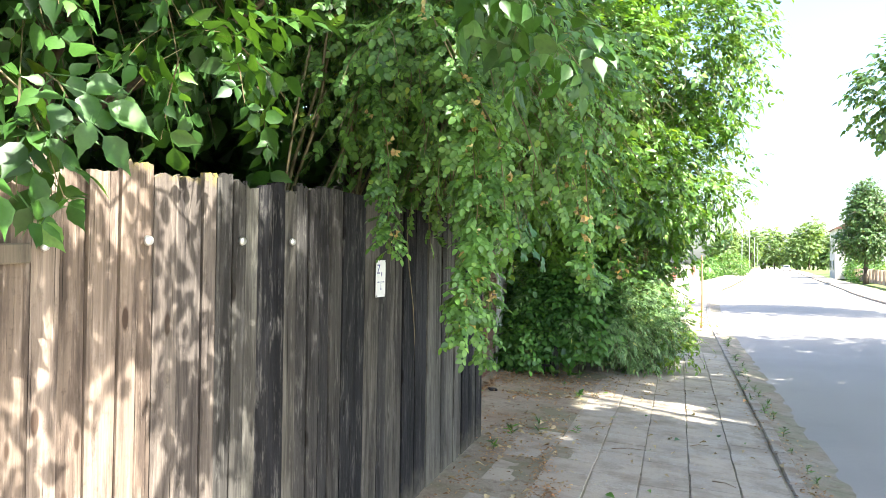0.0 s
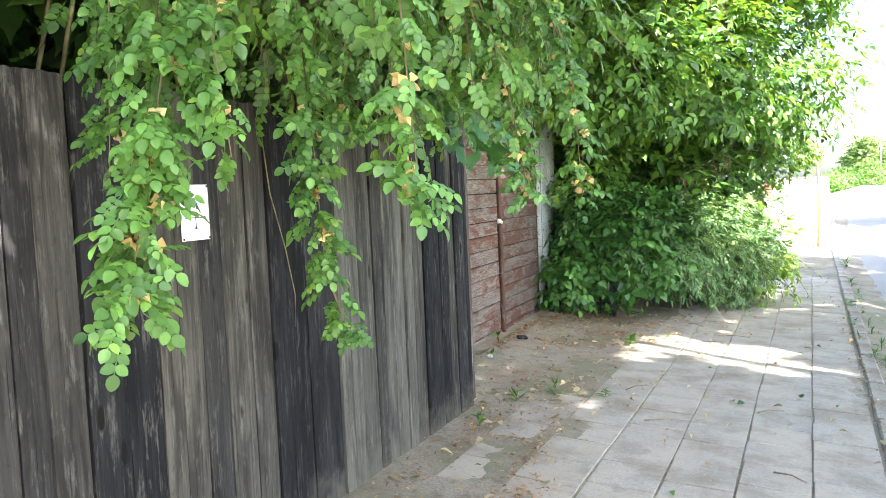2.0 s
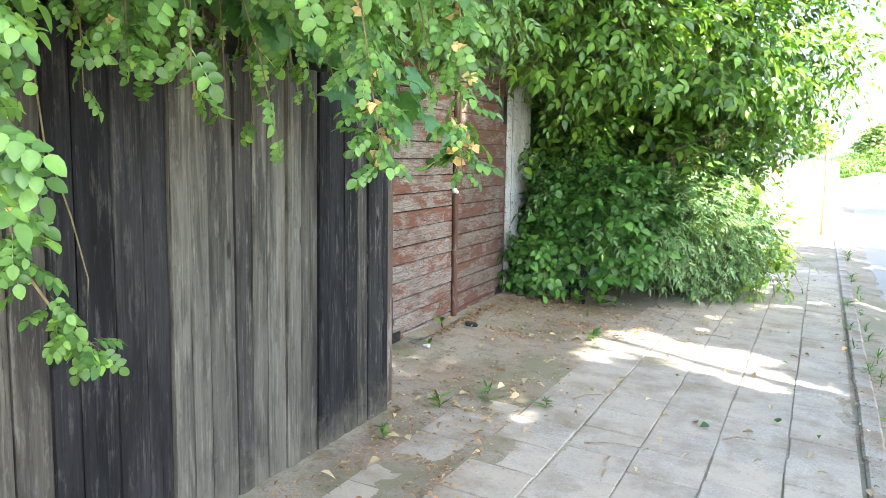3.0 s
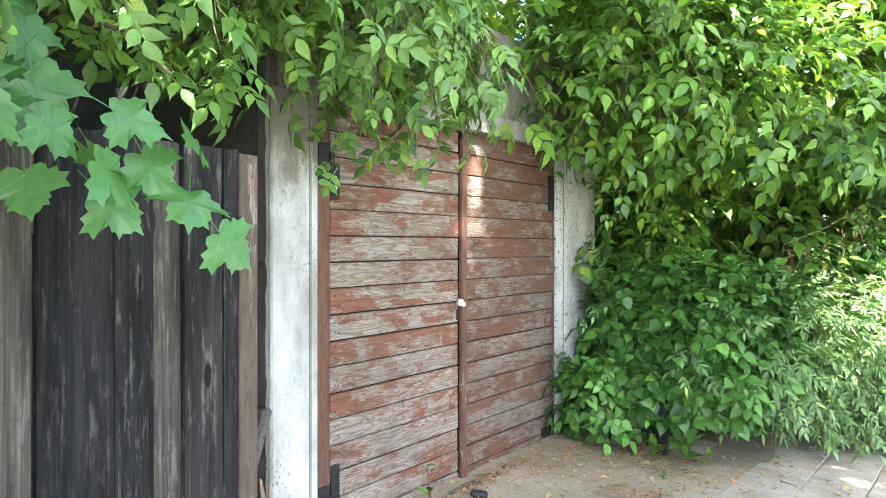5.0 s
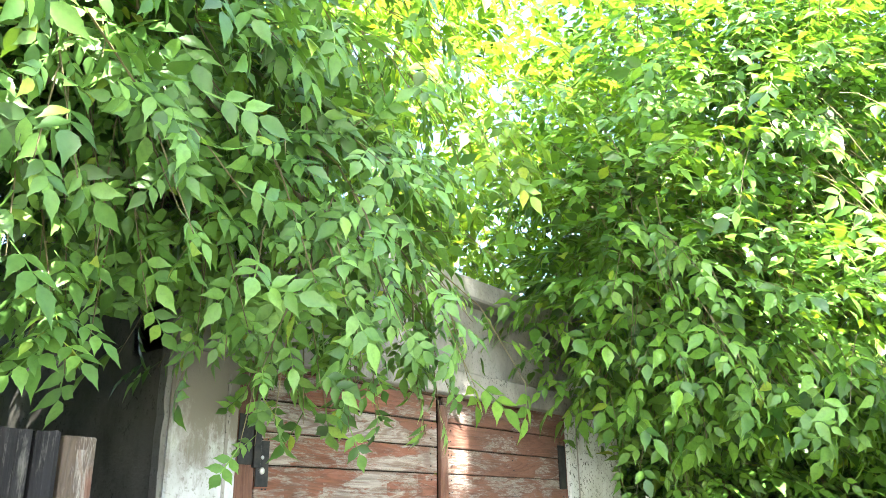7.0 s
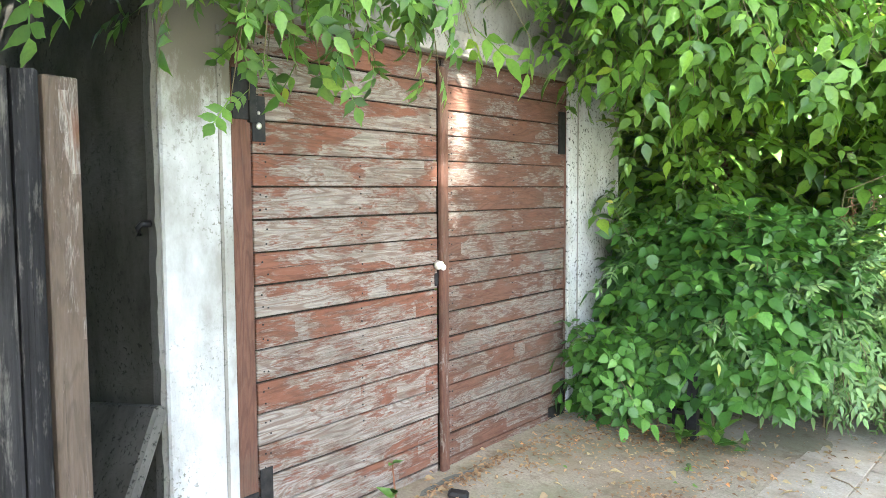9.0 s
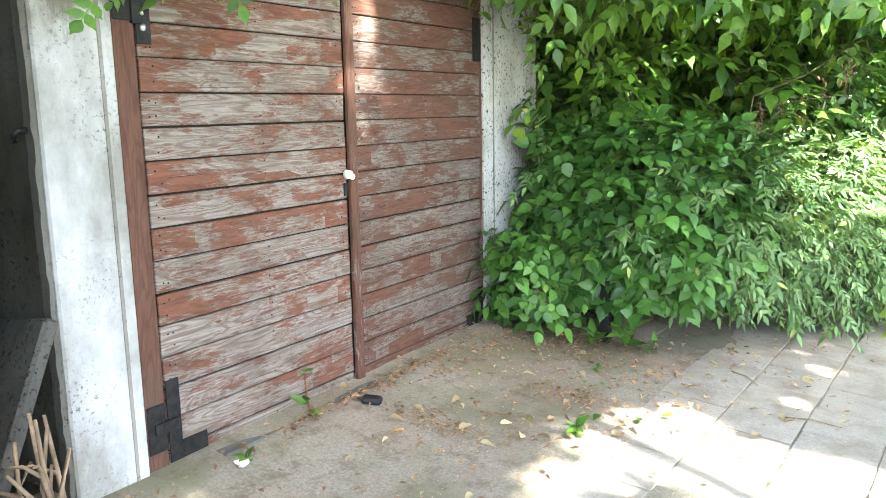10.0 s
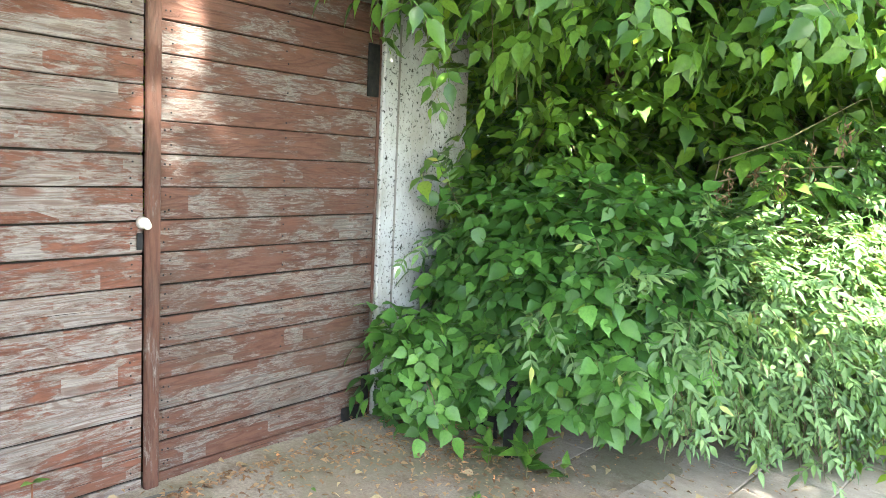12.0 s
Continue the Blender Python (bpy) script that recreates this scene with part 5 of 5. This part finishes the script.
litter("leaf_litter", "brown dead leaves and chaff on earth and slabs", 4200, gauss_spots([(-1.22, 5.6, 0.07, 0.9), (-1.15, 6.4, 0.12, 0.5), (-0.8, 6.6, 0.10, 0.7), (-1.2, 7.4, 0.3, 0.3), (-1.5, 9.9, 0.22, 0.35), (-1.3, 10.4, 0.3, 0.2), (-1.74, 9.2, 0.06, 0.7), (-1.77, 9.0, 0.012, 0.6), (-1.77, 8.9, 0.015, 0.5), (-0.75, 5.6, 0.03, 0.6), (-0.62, 5.2, 0.05, 0.25), (-1.5, 10.1, 0.2, 0.2), (-1.05, 10.0, 0.22, 0.2), (-0.95, 9.45, 0.12, 0.08), (-1.35, 8.75, 0.16, 0.05), (-1.62, 9.6, 0.05, 0.3), (-0.75, 9.7, 0.25, 0.3), (-1.5, 10.2, 0.2, 0.15), (-1.25, 10.3, 0.25, 0.15), (-1.1, 8.9, 0.2, 0.4), (-0.4, 11.0, 0.4, 0.5), (1.2, 8.0, 0.10, 3.0), (1.2, 7.0, 0.08, 2.5), (1.25, 9.5, 0.09, 2.0), (1.12, 5.0, 0.08, 1.5), (1.15, 5.5, 0.08, 1.5)]), M_LEAF_DRY, 0.031, CURLED)
litter("pale_litter", "pale withered leaves lying on the pavement", 330, gauss_spots([(-1.2, 9.2, 0.4, 0.6), (-0.5, 10.2, 0.5, 0.5), (-1.1, 7.2, 0.4, 0.5), (0.0, 8.5, 0.6, 2.0), (1.2, 9.0, 0.08, 3.0), (-0.9, 5.8, 0.3, 1.0)]), M_LEAF_STRAW, 0.065, CURLED)
litter("fine_chaff", "fine sandy chaff and bits over the slabs", 2200, lambda: (lr.uniform(-1.4, 0.95), lr.uniform(4.0, 12.5)), M_LEAF_STRAW, 0.011)
litter("fallen_green_leaf", "fallen green leaves on the slabs", 22, gauss_spots([(-0.1, 8.0, 0.5, 1.0), (-0.7, 9.6, 0.4, 0.7)]), M_LEAF_ASH, 0.07)


def weed(x, y, n, h, w=0.16, leaf=None, mat=None, label="small green weed sprouting at the wall foot"):
    t = thing("weed", label, "weed", (x, y, ground_z(x, y) + 0.005), "weeds")
    D = unit(RNG.normal(size=(n, 3)) * [1, 1, 0.2] + [0, 0, 0.5])
    P = np.zeros((n, 3)) + np.outer(RNG.random(n), [0, 0, h])
    part("foliage", leaves_mesh("foliage", leaf or leaflet(w), P, D, unit(RNG.normal(size=(n, 3)) * 0.3 + [0.2, -0.2, 1]), h * (0.6 + 0.6 * RNG.random(n)), mat or M_LEAF_ASH), M_LEAF_ASH, t)
    part("stem", tubes_mesh("stem", [([(0, 0, -0.01), (0.005, 0.005, h * 0.6), (0.01, 0, h)], [0.003, 0.002, 0.001])], M_TWIG, 4), M_TWIG, t)


for x, y, n, h, w in ((-1.80, 8.42, 5, 0.08, 0.5), (-0.75, 9.05, 16, 0.07, 0.5), (-1.17, 10.24, 10, 0.12, 0.4), (-0.98, 10.28, 12, 0.15, 0.45), (-0.85, 10.4, 8, 0.08, 0.5), (-1.15, 6.9, 20, 0.09, 0.16), (-0.95, 7.15, 22, 0.10, 0.14), (-1.2, 6.3, 16, 0.07, 0.2), (-0.62, 7.25, 14, 0.07, 0.2), (1.22, 11.0, 30, 0.08, 0.12), (1.25, 9.4, 26, 0.09, 0.12), (1.28, 12.4, 30, 0.09, 0.12), (1.2, 10.2, 22, 0.07, 0.14), (1.45, 14.5, 40, 0.12, 0.1), (1.55, 17.0, 40, 0.14, 0.1), (-1.7, 7.95, 5, 0.05, 0.5), (-1.0, 9.9, 9, 0.05, 0.5)):
    weed(x, y, n, h, w)
for k in range(14):
    y = 4.2 + 0.72 * k + lr.uniform(-0.2, 0.2)
    weed(kerb_x(y) + 0.15 + lr.uniform(-0.02, 0.04), y, 18, lr.uniform(0.05, 0.09), 0.13, label="small grassy weed in the gutter beside the kerb")
shard = tagged(new("dark_shard", bm_mesh("dark_shard", boxed(-0.05, 0.05, -0.035, 0.035, 0, 0.03, bevel=0.012), M_IRON)), "small dark flat shard lying before the gate", "debris")
shard.matrix_world = pose(-1.68, 8.74, ground_z(-1.68, 8.74) + 0.008, 4, 6, 30)


sprout = thing("sprout", "thin red-stemmed sprout with two leaves against the gate", "weed", (-1.80, 8.44, 0.155))
M_STEM = plain("red_brown_stem", (0.24, 0.10, 0.055), 0.8, 0, 0.3, 30)
part("stem", tubes_mesh("stem", [([(0, 0, -0.01), (-0.02, 0.004, 0.09), (-0.04, 0.012, 0.20)], [0.006, 0.005, 0.003])], M_STEM, 5), M_STEM, sprout)
part("foliage", leaves_mesh("foliage", leaflet(0.5), np.array([(-0.04, 0.012, 0.20)] * 4), unit(np.array([(0.4, 1, 0.2), (0.5, -1, 0.3), (1, 0.2, 0.4), (0.6, 0.6, 0.5)])), np.tile([0.2, 0, 1.0], (4, 1)), np.array([0.06, 0.055, 0.05, 0.04]), M_LEAF_PALE), M_LEAF_PALE, sprout)
M_PAPER = plain("dirty_white_paper", (0.62, 0.62, 0.60), 0.8, 0, 0.2, 40)
bm = bmesh.new()
bmesh.ops.create_icosphere(bm, subdivisions=2, radius=0.035)
for v in bm.verts:
    v.co *= 0.7 + 0.6 * noise.noise(v.co * 40)
    v.co.z *= 0.55
paper = tagged(new("crumpled_paper", bm_mesh("crumpled_paper", bm, M_PAPER)), "small crumpled scrap of white paper on the ground", "litter")
paper.location = (-1.70, 7.93, ground_z(-1.70, 7.93) + 0.018)
for x, y, a, ln in ((-0.15, 6.9, 20, 0.30), (0.35, 5.6, 70, 0.22), (0.55, 6.2, -30, 0.18), (-0.45, 7.6, 60, 0.26), (0.1, 9.9, 10, 0.28), (-0.3, 10.3, -40, 0.22), (0.45, 7.4, 35, 0.2)):
    tw = tagged(new("twig", tubes_mesh("twig", [([(-ln / 2, 0, 0), (0, 0.02, 0.008), (ln / 2, 0.005, 0)], [0.005, 0.004, 0.0025])], M_STICK, 5)), "short dry twig lying on the pavement slabs", "twig", "fallen twigs")
    tw.matrix_world = pose(x, y, ground_z(x, y) + 0.014, 0, 3.5, a)


# ---- along the street, further off ----
M_HOUSE = plaster("pale_house_render", (0.62, 0.58, 0.52), (0.52, 0.48, 0.42), (0.40, 0.37, 0.33))
M_ROOF = plain("dull_roof_tiles", (0.20, 0.11, 0.08), 0.85, 0, 0.3, 6)
M_GLASS = plain("dark_window_glass", (0.03, 0.035, 0.04), 0.08, 0, 0.2, 3)
M_PICKET = plain("brown_picket_paint", (0.26, 0.15, 0.10), 0.8, 0, 0.3, 8)
M_BRICKISH = plain("buff_masonry", (0.46, 0.34, 0.25), 0.9, 0, 0.25, 5)
M_CAR = plain("white_car_paint", (0.75, 0.76, 0.78), 0.25, 0, 0.04, 2)
M_RUBBER = plain("black_rubber", (0.02, 0.02, 0.02), 0.8)
M_POLE = plain("grey_pole_concrete", (0.42, 0.41, 0.39), 0.85, 0, 0.2, 6)
M_STAKE = plain("raw_wood_stake", (0.50, 0.33, 0.16), 0.8, 0, 0.25, 15)
M_RED = plain("red_fence_paint", (0.45, 0.10, 0.08), 0.6, 0, 0.2, 6)


def far_tree(x, y, h, crowns, n, label, leaf=0.5, mat=None):
    root = (x, y, -0.05)
    t = rooted("roadside_tree", label, "tree", root, [(root, (x, y, h), 0.28, 0.16, 0)], [((x, y, h * 0.8), (c[0], c[1], c[2]), 0.12, 0.04, 0.2) for c in crowns])
    crown(t, moved(crowns, root), n, 6, SIMPLE, leaf, 0.8, mat or M_LEAF_FAR, 0.25, droop=0.3, r=0.015)


def house(x, y, w, d, h, yaw):
    t = thing("house", "pale rendered house with a tiled roof and chimneys behind garden hedges", "house", (x, y, -0.1))
    t.rotation_euler = (0, 0, radians(yaw))
    part("wall", boxed(-w / 2, w / 2, -d / 2, d / 2, 0, h), M_HOUSE, t)
    rv = [(-w / 2 - 0.3, -d / 2 - 0.3, h), (w / 2 + 0.3, -d / 2 - 0.3, h), (w / 2 + 0.3, d / 2 + 0.3, h), (-w / 2 - 0.3, d / 2 + 0.3, h), (0, -d / 2 - 0.3, h + w * 0.26), (0, d / 2 + 0.3, h + w * 0.26)]
    part("roof", mesh_of("roof", rv, [(0, 4, 5, 3), (1, 2, 5, 4), (0, 1, 4), (2, 3, 5), (0, 3, 2, 1)], M_ROOF), M_ROOF, t)
    part("chimney", boxed(-w * 0.2 - 0.3, -w * 0.2 + 0.3, -0.3, 0.3, h, h + w * 0.26 + 0.9, bevel=0.02), M_BRICKISH, t)
    for k, (sx, z) in enumerate(((-0.28, 1.0), (0.05, 1.0), (0.3, 1.0), (-0.28, 3.6), (0.05, 3.6), (0.3, 3.6))):
        if z + 1.3 > h:
            continue
        win = part("window", boxed(sx * w - 0.55, sx * w + 0.55, -d / 2 - 0.03, -d / 2 + 0.01, z, z + 1.3), M_GLASS, t)
        part("frame", boxed(sx * w - 0.62, sx * w + 0.62, -d / 2 - 0.045, -d / 2 - 0.031, z + 1.3, z + 1.38), M_CAR, win)
        part("sill", boxed(sx * w - 0.62, sx * w + 0.62, -d / 2 - 0.10, -d / 2 - 0.002, z - 0.08, z - 0.002), M_CAR, win)
        win2 = part("window", boxed(-w / 2 - 0.03, -w / 2 + 0.01, sx * d - 0.5, sx * d + 0.5, z, z + 1.3), M_GLASS, t)
        part("sill", boxed(-w / 2 - 0.10, -w / 2 - 0.002, sx * d - 0.58, sx * d + 0.58, z - 0.08, z - 0.002), M_CAR, win2)


house(27.5, 112.0, 9.0, 10.0, 6.2, -8)
house(35.0, 140.0, 9.0, 10.0, 6.0, -8)
house(31.0, 88.0, 8.0, 9.0, 4.2, -8)

# low picket fence with posts across the road
fence_far = thing("picket_fence", "low brown picket fence on a masonry base across the road", "fence", (0, 0, 0))
for k in range(22):
    y = 52 + 2.6 * k
    x = kerb_x(y) + 11.4
    part("fence_post", boxed(x - 0.18, x + 0.18, y - 0.18, y + 0.18, 0, 1.25, bevel=0.02), M_BRICKISH, fence_far)
    x2, y2 = kerb_x(y + 2.6) + 11.4, y + 2.6
    a = math.degrees(math.atan2(-(x2 - x), 2.6))
    b = part("base_wall", boxed(-0.10, 0.10, 0.19, 2.42, 0, 0.35), M_BRICKISH, fence_far)
    b.matrix_local = pose(x, y, 0, 0, 0, a)
    for q in range(9):
        pk = part("picket", boxed(-0.02, 0.02, 0.0, 0.14, 0.36, 1.1 + 0.04 * (q % 2)), M_PICKET, fence_far)
        pk.matrix_local = pose(x, y, 0, 0, 0, a) @ pose(0, 0.28 + q * 0.235, 0)

# garden hedges, far trees and the end of the street
far_tree(18.5, 77.0, 4.2, [(18.5, 77, 4.0, 2.1, 2.1, 1.4), (18.6, 77, 6.2, 1.6, 1.6, 1.6), (18.5, 77, 8.0, 0.8, 0.8, 0.9)], 1900, "dense dark green tree above the picket fence", 0.26, M_LEAF_FAR)


def hedge(x, y, rx, ry, h, label="clipped green garden hedge beside the street"):
    t = thing("hedge", label, "hedge", (x, y, -0.05), "hedges")
    crown(t, [(0, 0, h * 0.5, rx, ry, h * 0.55), (0, 0, h * 0.35, rx * 1.05, ry * 1.05, h * 0.35)], int(160 + 60 * rx * ry), 5, SIMPLE, 0.22, 0.25, M_LEAF_PALE, 0.7, twigs=False)


for x, y, rx, ry, h in ((6.6, 96, 1.2, 2.2, 2.3), (5.2, 88, 1.0, 3.0, 1.8), (19.0, 66, 1.2, 3.0, 2.2), (21.5, 90, 1.5, 4.0, 2.6), (24.0, 101, 2.0, 3.0, 3.6), (22.0, 60, 1.6, 2.0, 1.8), (10.6, 112, 2.2, 4.0, 3.0)):
    hedge(x, y, rx, ry, h)
fr = random.Random(4)
for k in range(15):
    x, y = 22 + k * 2.6 + fr.uniform(-2, 2), 285 + fr.uniform(-25, 40)
    h = fr.uniform(10, 17)
    far_tree(x, y, h * 0.45, [(x, y, h * 0.50, h * 0.25, h * 0.25, h * 0.40), (x + 1.5, y, h * 0.80, h * 0.15, h * 0.15, h * 0.18), (x - 2, y, h * 0.3, h * 0.2, h * 0.2, h * 0.25)], 260, "tall distant tree where the street ends", 0.85, M_LEAF_HAZE)
for k, (x, y) in enumerate(((2.5, 170), (6, 200), (44, 190), (52, 230), (58, 210), (-6, 150), (40, 160))):
    far_tree(x, y, 5, [(x, y, 6.5, 4.0, 4.0, 3.4)], 260, "distant leafy garden tree beside the street", 0.7, M_LEAF_HAZE)

# poles, stake, left-hand fence, sign and parked car
for k, (dx, y) in enumerate(((-1.2, 120), (-1.2, 160), (-1.2, 205), (-1.2, 250))):
    x = kerb_x(y) + dx
    t = thing("lamp_post", "slim grey street lamp post beside the road", "street lamp", (x, y, -0.05), "street lamps")
    part("pole", tubes_mesh("pole", [([(0, 0, 0), (0, 0, 4), (0, 0, 8)], [0.07, 0.06, 0.045])], M_POLE, 8), M_POLE, t)
    part("arm", tubes_mesh("arm", [([(0, 0, 7.9), (0.5, 0, 8.3), (1.4, 0, 8.4)], [0.04, 0.035, 0.03])], M_POLE, 6), M_POLE, t)
    part("lamp_head", boxed(1.3, 1.9, -0.12, 0.12, 8.34, 8.46, bevel=0.03), M_POLE, t)
st = tagged(new("wooden_stake", tubes_mesh("wooden_stake", [([(0, 0, -0.1), (0.02, 0, 0.9), (0.0, 0, 1.85)], [0.028, 0.027, 0.025])], M_STAKE, 8)), "thin raw wooden stake standing at the kerb", "stake")
st.location = (1.30, 21.3, -0.05)
wall_far = thing("garden_wall", "pale garden wall with red metal fence panels along the pavement", "wall", (0, 0, 0))
for k in range(9):
    y = 34 + 4.0 * k
    x = kerb_x(y) - 2.9
    m = pose(x, y, -0.05, 0, 0, -math.degrees(math.atan((kerb_x(y + 4) - kerb_x(y)) / 4)))
    part("wall_post", boxed(-0.15, 0.15, -0.15, 0.15, 0, 1.5, bevel=0.02), M_HOUSE, wall_far).matrix_local = m
    part("wall_base", boxed(-0.09, 0.09, 0.16, 3.86, 0, 0.5), M_HOUSE, wall_far).matrix_local = m
    part("fence_panel", boxed(-0.03, 0.03, 0.18, 3.84, 0.55, 1.35), M_RED if k % 3 == 1 else M_HOUSE, wall_far).matrix_local = m
car = thing("parked_car", "small white car far down the street", "car", (kerb_x(215) + 6.2, 215, -0.05))
car.rotation_euler = (0, 0, radians(-8))
bm = box(bmesh.new(), -0.85, 0.85, -2.0, 2.0, 0.28, 0.85, 0.12)
part("body", bm, M_CAR, car)
bm = boxed(-0.72, 0.72, -1.2, 1.3, 0.83, 1.42, bevel=0.16)
part("cabin", bm, M_CAR, car)
part("windscreen", boxed(-0.6, 0.6, -1.215, -1.19, 0.95, 1.3), M_GLASS, car)
for sx in (-0.78, 0.78):
    for sy in (-1.25, 1.25):
        bm = bmesh.new()
        bmesh.ops.create_cone(bm, cap_ends=True, segments=16, radius1=0.31, radius2=0.31, depth=0.2, matrix=Matrix.Translation((sx, sy, 0.31)) @ Matrix.Rotation(radians(90), 4, "Y"))
        part("wheel", bm, M_RUBBER, car)

vine = tagged(new("dry_vine", tubes_mesh("dry_vine", [([(-1.395, 4.50, 1.78), (-1.385, 4.52, 1.55), (-1.38, 4.60, 1.32), (-1.385, 4.66, 1.12), (-1.385, 4.65, 0.98)], [0.003, 0.003, 0.0028, 0.0022, 0.0015])], M_TWIG, 5)), "thin dry vine hanging down the plank fence", "vine")
